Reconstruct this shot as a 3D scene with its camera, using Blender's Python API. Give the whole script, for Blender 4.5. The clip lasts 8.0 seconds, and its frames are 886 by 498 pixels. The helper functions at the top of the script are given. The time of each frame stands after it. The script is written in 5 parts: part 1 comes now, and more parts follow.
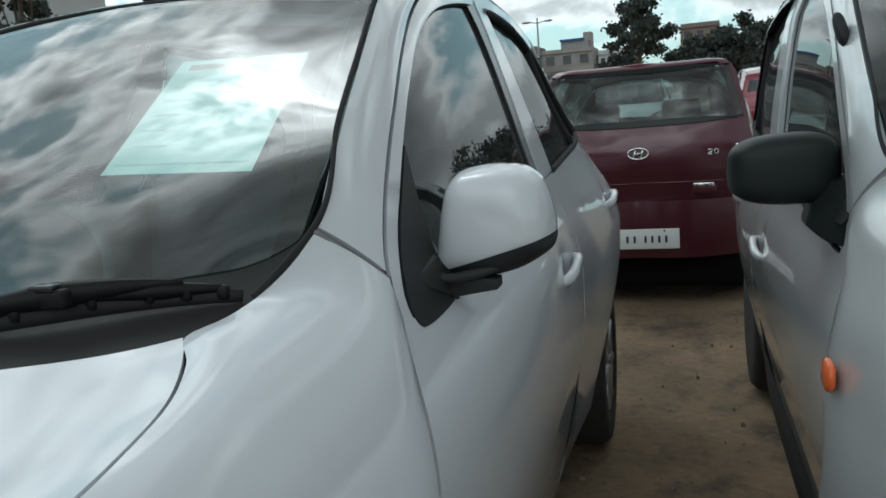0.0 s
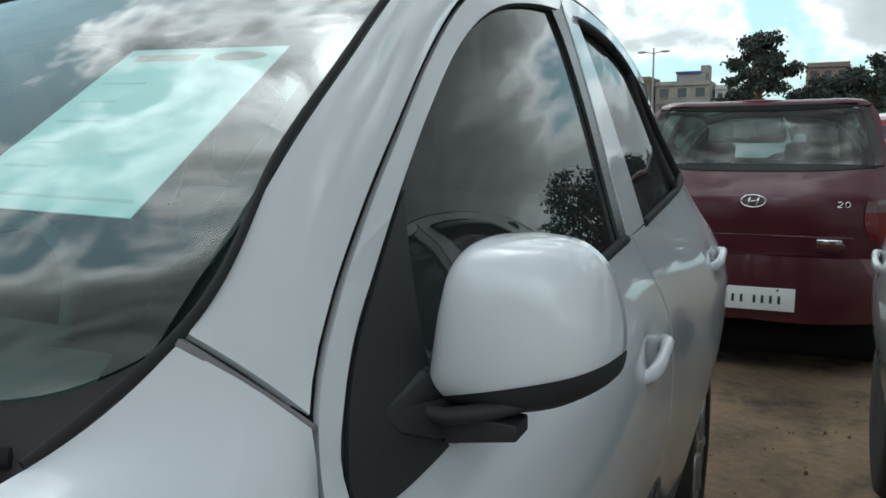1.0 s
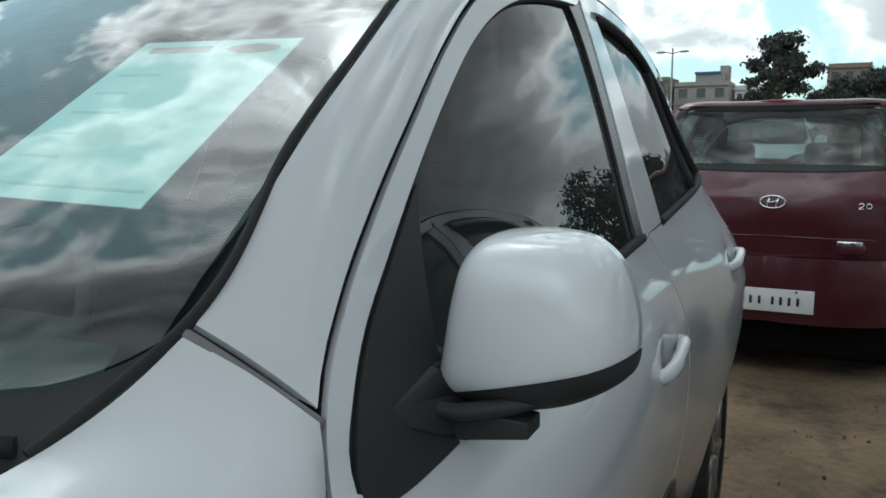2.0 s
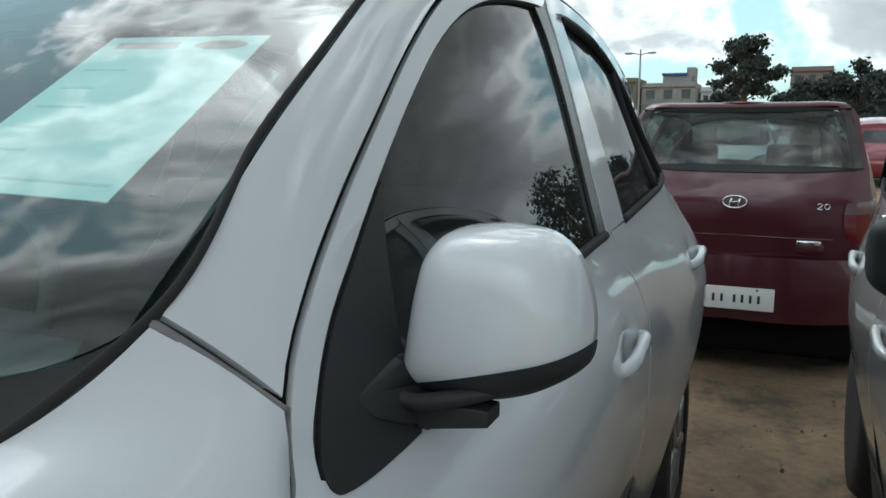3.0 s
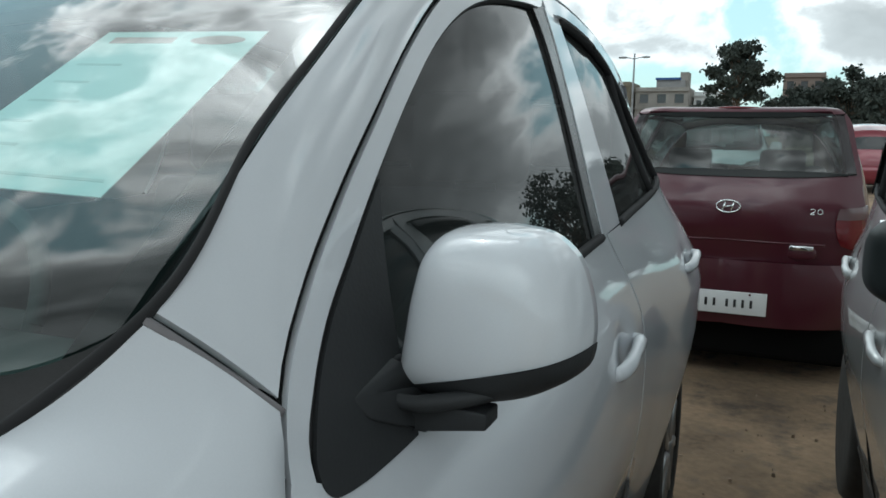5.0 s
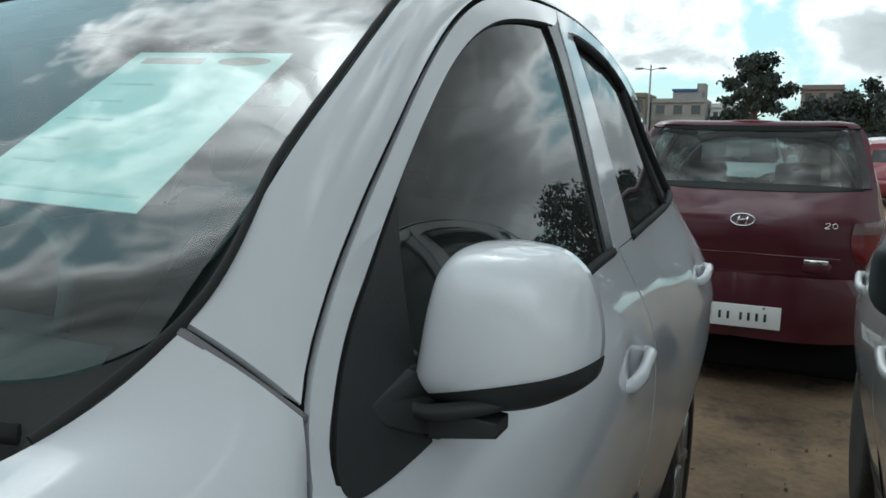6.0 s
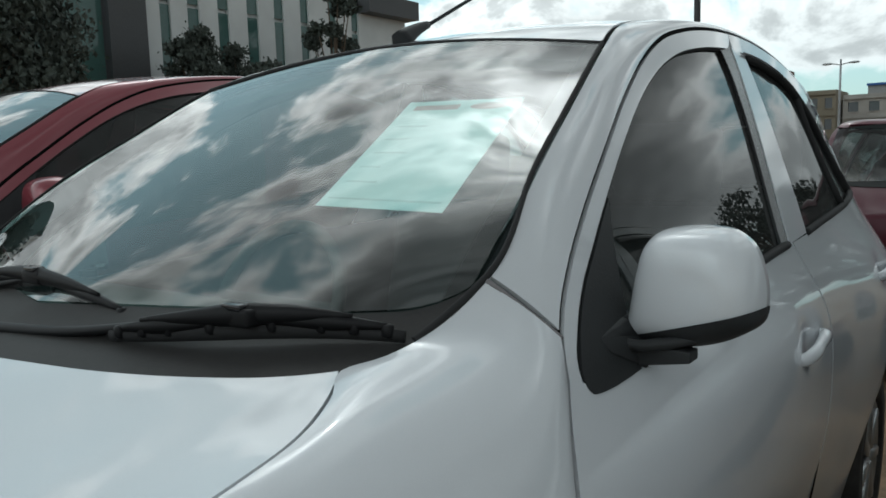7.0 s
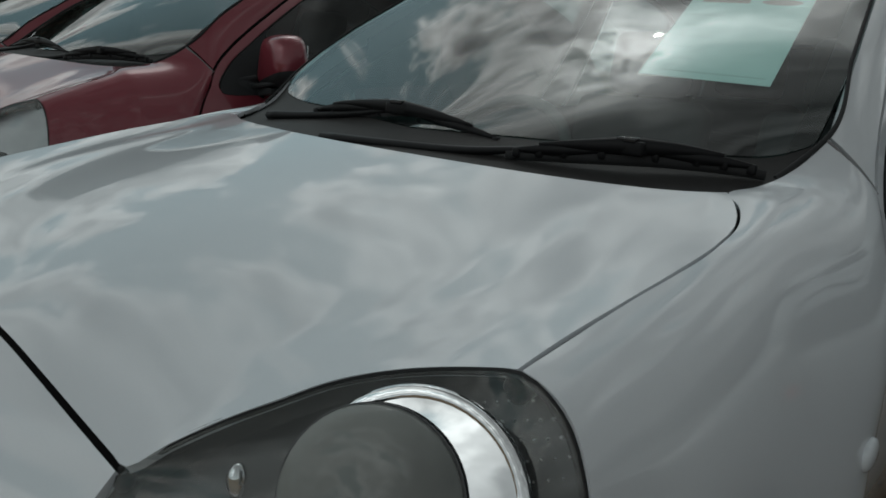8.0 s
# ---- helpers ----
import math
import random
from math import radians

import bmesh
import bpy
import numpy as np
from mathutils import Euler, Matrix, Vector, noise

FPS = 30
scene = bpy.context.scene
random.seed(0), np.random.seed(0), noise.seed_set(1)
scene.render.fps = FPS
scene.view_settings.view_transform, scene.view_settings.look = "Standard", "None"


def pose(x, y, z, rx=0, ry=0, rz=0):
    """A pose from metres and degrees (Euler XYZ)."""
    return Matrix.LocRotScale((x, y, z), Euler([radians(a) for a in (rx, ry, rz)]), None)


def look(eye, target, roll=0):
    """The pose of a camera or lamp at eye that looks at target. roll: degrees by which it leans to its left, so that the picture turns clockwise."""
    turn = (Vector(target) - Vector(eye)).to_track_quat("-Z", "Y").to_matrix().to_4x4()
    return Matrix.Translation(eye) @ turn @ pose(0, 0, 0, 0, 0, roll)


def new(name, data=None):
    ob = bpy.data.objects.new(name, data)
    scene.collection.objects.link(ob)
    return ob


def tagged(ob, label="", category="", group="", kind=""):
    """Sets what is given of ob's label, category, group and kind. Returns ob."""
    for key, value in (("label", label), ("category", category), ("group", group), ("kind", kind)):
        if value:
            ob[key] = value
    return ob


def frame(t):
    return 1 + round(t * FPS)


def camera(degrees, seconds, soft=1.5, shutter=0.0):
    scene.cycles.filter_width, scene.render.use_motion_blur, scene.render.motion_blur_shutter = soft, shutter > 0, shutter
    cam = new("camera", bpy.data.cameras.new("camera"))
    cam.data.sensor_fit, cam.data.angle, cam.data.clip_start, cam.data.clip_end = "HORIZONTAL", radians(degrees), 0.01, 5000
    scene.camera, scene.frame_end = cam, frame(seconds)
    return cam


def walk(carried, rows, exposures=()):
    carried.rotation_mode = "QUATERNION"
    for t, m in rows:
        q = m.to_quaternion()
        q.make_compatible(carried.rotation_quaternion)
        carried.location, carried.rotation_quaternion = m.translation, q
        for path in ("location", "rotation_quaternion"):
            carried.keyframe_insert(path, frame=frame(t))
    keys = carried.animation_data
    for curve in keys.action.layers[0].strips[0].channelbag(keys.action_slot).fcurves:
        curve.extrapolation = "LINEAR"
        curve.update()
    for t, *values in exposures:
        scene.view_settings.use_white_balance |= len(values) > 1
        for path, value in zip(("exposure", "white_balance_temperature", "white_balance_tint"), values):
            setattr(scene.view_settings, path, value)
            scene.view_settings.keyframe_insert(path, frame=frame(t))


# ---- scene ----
cam = camera(60.5, 8.0, soft=1.6, shutter=0.06)
# seconds, eye, target, roll
PATH = [
    (0, (1.039, 0.501, 1.253), (0.444, 2.375, 0.883), -4.8),
    (0.1, (1.036, 0.568, 1.253), (0.420, 2.436, 0.893), -1.8),
    (0.2, (1.04, 0.651, 1.266), (0.417, 2.523, 0.941), -1.0),
    (0.5, (1.035, 0.778, 1.237), (0.408, 2.637, 0.85), -1.2),
    (0.7, (1.015, 0.832, 1.240), (0.328, 2.665, 0.832), 0.2),
    (1, (1.002, 0.876, 1.256), (0.174, 2.67, 0.951), -0.8),
    (1.5, (0.997, 0.889, 1.251), (0.113, 2.657, 0.946), -0.6),
    (3, (1.013, 0.871, 1.25), (0.22, 2.681, 0.939), 0.1),
    (3.5, (1.012, 0.871, 1.25), (0.232, 2.686, 0.938), 0.3),
    (4, (1.008, 0.876, 1.248), (0.23, 2.692, 0.937), 0.4),
    (4.5, (1.005, 0.877, 1.247), (0.233, 2.695, 0.933), 0.7),
    (6, (1.016, 0.85, 1.257), (0.205, 2.656, 0.974), 1.2),
    (6.3, (1.080, 0.792, 1.268), (0.234, 2.585, 1.006), 1.4),
    (6.5, (1.128, 0.734, 1.266), (0.223, 2.505, 1.051), 1.0),
    (6.8, (1.130, 0.633, 1.255), (0.031, 2.286, 1.009), -1.8),
    (7, (1.103, 0.568, 1.262), (-0.092, 2.154, 1.022), -1.7),
    (7.2, (1.062, 0.498, 1.251), (-0.14, 2.08, 1.025), -0.1),
    (7.5, (0.993, 0.336, 1.207), (-0.186, 1.915, 0.866), 0.8),
    (7.8, (0.965, 0.197, 1.204), (-0.217, 1.736, 0.72), 3.4),
    (8, (0.959, 0.137, 1.203), (-0.308, 1.606, 0.72), 4.1),
]
walk(cam, [(t, look(eye, target, roll)) for t, eye, target, roll in PATH], exposures=[(0, 0.76, 6120, 2.4), (1, 0.94, 6120, 2.4), (6.5, 0.90, 6120, 2.4), (7, 0.63, 6260, 3.0), (7.5, 0.24, 6370, 3.6), (8, -0.20, 6420, 3.5)])

# ---- world, sun and exposure ----
SUN_UP, SUN_TURN = 54.5, 41.0          # degrees above the horizon; turn from +y towards -x


def make_world():
    world = bpy.data.worlds.new("world")
    scene.world = world
    world.use_nodes = True
    nt = world.node_tree
    nt.nodes.clear()
    out = nt.nodes.new("ShaderNodeOutputWorld")
    bg = nt.nodes.new("ShaderNodeBackground")
    sky = nt.nodes.new("ShaderNodeTexSky")
    sky.sky_type = "NISHITA"
    sky.sun_disc = False
    sky.sun_elevation = radians(SUN_UP)
    sky.sun_rotation = radians(-SUN_TURN)
    sky.air_density, sky.dust_density, sky.ozone_density = 1.0, 1.5, 1.0
    geo = nt.nodes.new("ShaderNodeTexCoord")
    sep = nt.nodes.new("ShaderNodeSeparateXYZ")
    nt.links.new(geo.outputs["Generated"], sep.inputs[0])

    def math_node(op, a, b=None, clamp=False):
        n = nt.nodes.new("ShaderNodeMath")
        n.operation, n.use_clamp = op, clamp
        for i, v in enumerate((a, b)):
            if v is None:
                continue
            if isinstance(v, (int, float)):
                n.inputs[i].default_value = v
            else:
                nt.links.new(v, n.inputs[i])
        return n.outputs[0]

    # cloud banks flatten towards the horizon and are drawn out along x
    comb = nt.nodes.new("ShaderNodeCombineXYZ")
    up = math_node("ADD", math_node("MULTIPLY", math_node("MAXIMUM", sep.outputs[2], 0.0), 0.45), 0.55)
    nt.links.new(math_node("MULTIPLY", math_node("DIVIDE", sep.outputs[0], up), 0.85), comb.inputs[0])
    nt.links.new(math_node("DIVIDE", sep.outputs[1], up), comb.inputs[1])
    nt.links.new(math_node("MULTIPLY", sep.outputs[2], 1.25), comb.inputs[2])

    def cloud_noise(scale, detail, rough, offset, dist=0.0):
        mp = nt.nodes.new("ShaderNodeMapping")
        mp.inputs["Location"].default_value = offset
        nt.links.new(comb.outputs[0], mp.inputs[0])
        n = nt.nodes.new("ShaderNodeTexNoise")
        n.inputs["Scale"].default_value = scale
        n.inputs["Detail"].default_value = detail
        n.inputs["Roughness"].default_value = rough
        n.inputs["Distortion"].default_value = dist
        nt.links.new(mp.outputs[0], n.inputs["Vector"])
        return n.outputs["Fac"]

    def ramp(fac, *stops):
        n = nt.nodes.new("ShaderNodeValToRGB")
        n.color_ramp.interpolation = "EASE"
        els = n.color_ramp.elements
        els[0].position, els[0].color = stops[0][0], (*stops[0][1], 1)
        els[1].position, els[1].color = stops[-1][0], (*stops[-1][1], 1)
        for p, c in stops[1:-1]:
            e = els.new(p)
            e.color = (*c, 1)
        nt.links.new(fac, n.inputs[0])
        return n.outputs[0]

    def toward(direction):
        n = nt.nodes.new("ShaderNodeVectorMath")
        n.operation = "DOT_PRODUCT"
        nt.links.new(geo.outputs["Generated"], n.inputs[0])
        n.inputs[1].default_value = direction
        return math_node("MAXIMUM", n.outputs["Value"], 0.0)

    # density of the cloud, and the same a little nearer to the sun
    fine = cloud_noise(CLOUD_SCALE, 12.0, 0.56, CLOUD_OFFSET, 0.25)
    sunward = cloud_noise(CLOUD_SCALE, 12.0, 0.56, (CLOUD_OFFSET[0] + 0.055 * SUN_DIR[0], CLOUD_OFFSET[1] + 0.055 * SUN_DIR[1], 0.0), 0.25)
    bank = cloud_noise(1.2, 3.0, 0.5, (2.1, 0.4, 1.3))
    big = math_node("ADD", fine, math_node("MULTIPLY", math_node("SUBTRACT", bank, 0.39), 0.5))
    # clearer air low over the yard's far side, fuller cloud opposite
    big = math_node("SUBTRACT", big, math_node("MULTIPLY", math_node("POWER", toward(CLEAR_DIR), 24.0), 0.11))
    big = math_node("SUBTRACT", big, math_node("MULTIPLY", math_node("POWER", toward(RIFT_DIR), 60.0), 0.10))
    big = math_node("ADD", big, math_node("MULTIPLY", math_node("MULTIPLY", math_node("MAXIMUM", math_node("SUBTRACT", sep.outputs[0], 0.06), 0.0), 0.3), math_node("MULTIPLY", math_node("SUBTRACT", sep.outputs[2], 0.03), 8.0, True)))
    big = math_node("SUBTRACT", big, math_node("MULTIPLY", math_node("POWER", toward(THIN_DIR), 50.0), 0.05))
    # unseen cloud overhead is thickened to dim surfaces that face up
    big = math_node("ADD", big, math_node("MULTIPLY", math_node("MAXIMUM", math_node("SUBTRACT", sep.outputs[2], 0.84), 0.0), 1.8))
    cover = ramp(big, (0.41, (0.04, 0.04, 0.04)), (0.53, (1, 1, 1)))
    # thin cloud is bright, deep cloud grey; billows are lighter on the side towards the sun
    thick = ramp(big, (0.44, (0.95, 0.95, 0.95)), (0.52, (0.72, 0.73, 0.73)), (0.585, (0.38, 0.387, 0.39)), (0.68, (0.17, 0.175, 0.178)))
    side = math_node("MULTIPLY", math_node("MULTIPLY", math_node("SUBTRACT", fine, sunward), BILLOW), math_node("ADD", 0.15, math_node("MULTIPLY", math_node("SUBTRACT", sep.outputs[2], 0.1), 3.0, True)))
    relief = math_node("MAXIMUM", math_node("ADD", 1.0, side), 0.3)
    # far clouds, seen side-on low in the sky, stay white
    low = nt.nodes.new("ShaderNodeMix")
    low.data_type = "RGBA"
    nt.links.new(math_node("MULTIPLY", math_node("SUBTRACT", sep.outputs[2], 0.08), 3.5, True), low.inputs["Factor"])
    nt.links.new(ramp(big, (0.45, (0.385, 0.40, 0.405)), (0.51, (0.325, 0.34, 0.347)), (0.60, (0.195, 0.206, 0.212))), low.inputs["A"])
    nt.links.new(thick, low.inputs["B"])
    thick = low.outputs["Result"]
    # cloud scatters sunlight forward, so it is brightest towards the sun
    near = toward(SUN_DIR)
    # the base glow drops towards the zenith, which also dims surfaces facing up
    glow = math_node("ADD", math_node("MULTIPLY", math_node("POWER", near, 90.0), 33.0), math_node("ADD", math_node("MULTIPLY", math_node("POWER", near, 10.0), 5.0), math_node("SUBTRACT", 11.5, math_node("MULTIPLY", sep.outputs[2], 7.0))))
    # front-lit cloud opposite the sun, glow added to brighten the shaded door side
    glow = math_node("ADD", glow, math_node("MULTIPLY", toward(heading(SUN_TURN + 180, 25)), 5.0))
    lit = nt.nodes.new("ShaderNodeVectorMath")
    lit.operation = "SCALE"
    nt.links.new(thick, lit.inputs[0])
    nt.links.new(math_node("MULTIPLY", glow, relief), lit.inputs["Scale"])
    thick = lit.outputs[0]
    mix = nt.nodes.new("ShaderNodeMix")
    mix.data_type = "RGBA"
    nt.links.new(cover, mix.inputs["Factor"])
    veil = nt.nodes.new("ShaderNodeMix")
    veil.data_type = "RGBA"
    veil.inputs["Factor"].default_value = 0.8
    nt.links.new(sky.outputs[0], veil.inputs["A"])
    veil.inputs["B"].default_value = (1.48, 2.5, 2.54, 1)
    nt.links.new(veil.outputs["Result"], mix.inputs["A"])
    nt.links.new(thick, mix.inputs["B"])
    # thin bright haze close round the sun
    haze = math_node("ADD", math_node("MULTIPLY", math_node("POWER", near, 500.0), 6.0), math_node("MULTIPLY", math_node("POWER", near, 50.0), 1.5))
    veil2 = nt.nodes.new("ShaderNodeVectorMath")
    veil2.operation = "MULTIPLY_ADD"
    for i in range(3):
        veil2.inputs[1].default_value[i] = 1.0
    nt.links.new(haze, veil2.inputs[0])
    nt.links.new(mix.outputs["Result"], veil2.inputs[2])
    bg.inputs["Strength"].default_value = SKY_STRENGTH
    nt.links.new(veil2.outputs[0], bg.inputs["Color"])
    nt.links.new(bg.outputs[0], out.inputs["Surface"])


def heading(turn, up):
    """A direction, turned from +y towards -x and raised, in degrees."""
    return (-math.sin(radians(turn)) * math.cos(radians(up)), math.cos(radians(turn)) * math.cos(radians(up)), math.sin(radians(up)))


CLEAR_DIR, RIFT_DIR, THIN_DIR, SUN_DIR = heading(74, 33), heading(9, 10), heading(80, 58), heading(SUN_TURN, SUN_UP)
CLOUD_SCALE, CLOUD_OFFSET, SKY_STRENGTH, BILLOW = 4.3, (0.3, 1.7, 0.0), 0.15, 4.5
make_world()
sun = new("sun", bpy.data.lights.new("sun", "SUN"))
sun.data.energy, sun.data.angle, sun.data.color = 0.03, radians(0.5), (1.0, 0.96, 0.9)
sun.matrix_world = look((0, 0, 30), Vector((0, 0, 30)) - Vector(SUN_DIR))


# ---- materials ----
def material(name, color, rough=0.5, metal=0.0, vary=0.12, scale=8.0, fine=90.0, bump=0.0, bump_scale=120.0, coat=0.0, per_object=0.0, spec=0.5):
    """A surface with colour variation at two scales and fine relief."""
    m = bpy.data.materials.new(name)
    m.use_nodes = True
    nt = m.node_tree
    b = nt.nodes["Principled BSDF"]
    tc = nt.nodes.new("ShaderNodeTexCoord")
    n1 = nt.nodes.new("ShaderNodeTexNoise")
    n1.inputs["Scale"].default_value, n1.inputs["Detail"].default_value = scale, 5.0
    n2 = nt.nodes.new("ShaderNodeTexNoise")
    n2.inputs["Scale"].default_value, n2.inputs["Detail"].default_value = fine, 3.0
    for n in (n1, n2):
        nt.links.new(tc.outputs["Object"], n.inputs["Vector"])
    add = nt.nodes.new("ShaderNodeMath")
    add.operation = "MULTIPLY_ADD"
    add.inputs[1].default_value = 0.35
    nt.links.new(n2.outputs["Fac"], add.inputs[0])
    nt.links.new(n1.outputs["Fac"], add.inputs[2])
    val = add.outputs[0]
    if per_object:
        info = nt.nodes.new("ShaderNodeObjectInfo")
        a2 = nt.nodes.new("ShaderNodeMath")
        a2.operation = "MULTIPLY_ADD"
        a2.inputs[1].default_value = per_object
        nt.links.new(info.outputs["Random"], a2.inputs[0])
        nt.links.new(val, a2.inputs[2])
        val = a2.outputs[0]
    rmp = nt.nodes.new("ShaderNodeValToRGB")
    lo = [max(0.0, c * (1 - vary)) for c in color]
    hi = [min(1.0, c * (1 + vary)) for c in color]
    rmp.color_ramp.elements[0].position, rmp.color_ramp.elements[0].color = 0.4, (*lo, 1)
    rmp.color_ramp.elements[1].position, rmp.color_ramp.elements[1].color = 0.95, (*hi, 1)
    nt.links.new(val, rmp.inputs[0])
    nt.links.new(rmp.outputs[0], b.inputs["Base Color"])
    b.inputs["Roughness"].default_value = rough
    b.inputs["Metallic"].default_value = metal
    b.inputs["Specular IOR Level"].default_value = spec
    b.inputs["Coat Weight"].default_value = coat
    b.inputs["Coat Roughness"].default_value = 0.03
    b.inputs["Coat IOR"].default_value = 1.5
    if bump:
        n3 = nt.nodes.new("ShaderNodeTexNoise")
        n3.inputs["Scale"].default_value, n3.inputs["Detail"].default_value = bump_scale, 6.0
        nt.links.new(tc.outputs["Object"], n3.inputs["Vector"])
        bp = nt.nodes.new("ShaderNodeBump")
        bp.inputs["Strength"].default_value = bump
        bp.inputs["Distance"].default_value = 0.01
        nt.links.new(n3.outputs["Fac"], bp.inputs["Height"])
        nt.links.new(bp.outputs[0], b.inputs["Normal"])
    return m


def glass_material(name, tint, ior=1.5, dusty=0.0):
    """A thin tinted pane: clear through, with mirror gloss that grows at grazing angles."""
    m = bpy.data.materials.new(name)
    m.use_nodes = True
    nt = m.node_tree
    nt.nodes.clear()
    out = nt.nodes.new("ShaderNodeOutputMaterial")
    tr = nt.nodes.new("ShaderNodeBsdfTransparent")
    tr.inputs[0].default_value = (*tint, 1)
    gl = nt.nodes.new("ShaderNodeBsdfGlossy")
    gl.inputs["Roughness"].default_value = 0.0
    # Schlick's curve: the same gloss from inside the car as from outside
    f0 = ((ior - 1) / (ior + 1)) ** 2
    lw = nt.nodes.new("ShaderNodeLayerWeight")
    lw.inputs["Blend"].default_value = 0.5
    p5 = nt.nodes.new("ShaderNodeMath")
    p5.operation = "POWER"
    p5.inputs[1].default_value = 5.0
    nt.links.new(lw.outputs["Facing"], p5.inputs[0])
    fr = nt.nodes.new("ShaderNodeMath")
    fr.operation = "MULTIPLY_ADD"
    fr.inputs[1].default_value, fr.inputs[2].default_value = 1 - f0, f0
    nt.links.new(p5.outputs[0], fr.inputs[0])
    mx = nt.nodes.new("ShaderNodeMixShader")
    nt.links.new(fr.outputs[0], mx.inputs[0])
    nt.links.new(tr.outputs[0], mx.inputs[1])
    nt.links.new(gl.outputs[0], mx.inputs[2])
    last = mx.outputs[0]
    # dust and milkiness; the pale colour also stands in for veiling glare
    if dusty:
        df = nt.nodes.new("ShaderNodeBsdfDiffuse")
        df.inputs[0].default_value = (0.50, 0.52, 0.50, 1)
        m2 = nt.nodes.new("ShaderNodeMixShader")
        tc = nt.nodes.new("ShaderNodeTexCoord")
        n = nt.nodes.new("ShaderNodeTexNoise")
        n.inputs["Scale"].default_value, n.inputs["Detail"].default_value = 5.0, 8.0
        nt.links.new(tc.outputs["Object"], n.inputs["Vector"])
        mm = nt.nodes.new("ShaderNodeMath")
        mm.operation = "MULTIPLY"
        mm.inputs[1].default_value = dusty * 2
        nt.links.new(n.outputs["Fac"], mm.inputs[0])
        nt.links.new(mm.outputs[0], m2.inputs[0])
        nt.links.new(last, m2.inputs[1])
        nt.links.new(df.outputs[0], m2.inputs[2])
        last = m2.outputs[0]
    nt.links.new(last, out.inputs["Surface"])
    return m


def paint_material(name, color, metal, rough, coat=1.0, flake=0.06, film=0.025):
    """Car paint: fine metallic flake under clear lacquer, with a light film of dust."""
    m = material(name, color, rough=rough, metal=metal, vary=flake, scale=2.5, fine=900.0, coat=coat)
    nt = m.node_tree
    b = nt.nodes["Principled BSDF"]
    tc = nt.nodes.new("ShaderNodeTexCoord")
    n = nt.nodes.new("ShaderNodeTexNoise")
    n.inputs["Scale"].default_value, n.inputs["Detail"].default_value = 3.0, 7.0
    nt.links.new(tc.outputs["Object"], n.inputs["Vector"])
    mr = nt.nodes.new("ShaderNodeMapRange")
    mr.inputs["From Min"].default_value, mr.inputs["From Max"].default_value = 0.3, 0.75
    mr.inputs["To Min"].default_value, mr.inputs["To Max"].default_value = film, film * 3
    nt.links.new(n.outputs["Fac"], mr.inputs["Value"])
    nt.links.new(mr.outputs[0], b.inputs["Coat Roughness"])
    return m


SILVER = paint_material("silver_blue_paint", (0.56, 0.582, 0.61), 0.06, 0.5, coat=1.0, film=0.016)
SILVER.node_tree.nodes["Principled BSDF"].inputs["Specular IOR Level"].default_value = 0.2
GREY = paint_material("grey_silver_paint", (0.50, 0.515, 0.52), 0.35, 0.4, film=0.015)
WINE = paint_material("wine_red_paint", (0.066, 0.006, 0.016), 0.3, 0.45, coat=0.8, film=0.06)
RED = paint_material("dark_red_paint", (0.19, 0.024, 0.038), 0.3, 0.35)
BLACK_PLASTIC = material("black_grained_plastic", (0.023, 0.0245, 0.026), rough=0.55, spec=0.22, bump=0.05, bump_scale=300)
SCUTTLE = material("dusty_scuttle_plastic", (0.026, 0.025, 0.025), rough=0.6, spec=0.22, vary=0.25, scale=6.0, bump=0.05, bump_scale=300)
WIPER_BLACK = material("satin_black_wiper", (0.008, 0.008, 0.009), rough=0.5, spec=0.18)
BLACK_GLOSS = material("black_gloss_plastic", (0.012, 0.012, 0.014), rough=0.18)
RUBBER = material("black_rubber", (0.02, 0.02, 0.021), rough=0.8, spec=0.3)
GREY_SEAL = material("grey_rubber_seal", (0.17, 0.16, 0.165), rough=0.6)
# near-black that stands in for shade in panel gaps and under the wine-red car
SHADE_BLACK = material("painted_shade_black", (0.005, 0.005, 0.005), rough=0.9, spec=0.1)
TYRE = material("dusty_tyre_rubber", (0.03, 0.028, 0.026), rough=0.9, vary=0.4, scale=20)
ALLOY = material("dull_wheel_metal", (0.42, 0.43, 0.44), rough=0.4, metal=0.8)
CHROME = material("bright_chrome", (0.80, 0.81, 0.82), rough=0.03, metal=1.0, vary=0.03)
LAMP_DARK = material("dark_lamp_bezel", (0.055, 0.056, 0.058), rough=0.3, metal=0.3)
INNER = material("dark_cabin_plastic", (0.055, 0.059, 0.059), rough=0.85)
FABRIC = material("grey_seat_fabric", (0.07, 0.072, 0.075), rough=0.95, bump=0.1, bump_scale=120)
PAPER = material("white_printed_paper", (0.74, 0.79, 0.78), rough=0.8, vary=0.03)
PRINT_RED = material("red_print", (0.60, 0.36, 0.35), rough=0.8)
PRINT_GREY = material("grey_print", (0.62, 0.67, 0.66), rough=0.8)
WINDSCREEN = glass_material("clear_windscreen_glass", (0.72, 0.92, 0.89), 2.3)
TINTED = glass_material("tinted_side_glass", (0.20, 0.23, 0.23), 1.52, 0.03)
LENS = glass_material("clear_lamp_lens", (0.88, 0.90, 0.90), 1.55, 0.05)
SMOKE = glass_material("smoked_lens", (0.30, 0.31, 0.315), 1.6, 0.34)
AMBER = material("amber_lens", (0.75, 0.13, 0.02), rough=0.2, coat=0.6)
TAIL_RED = material("red_lamp_lens", (0.13, 0.008, 0.014), rough=0.12, coat=0.8)
PLATE_WHITE = material("white_number_plate", (0.72, 0.73, 0.73), rough=0.45, vary=0.05)
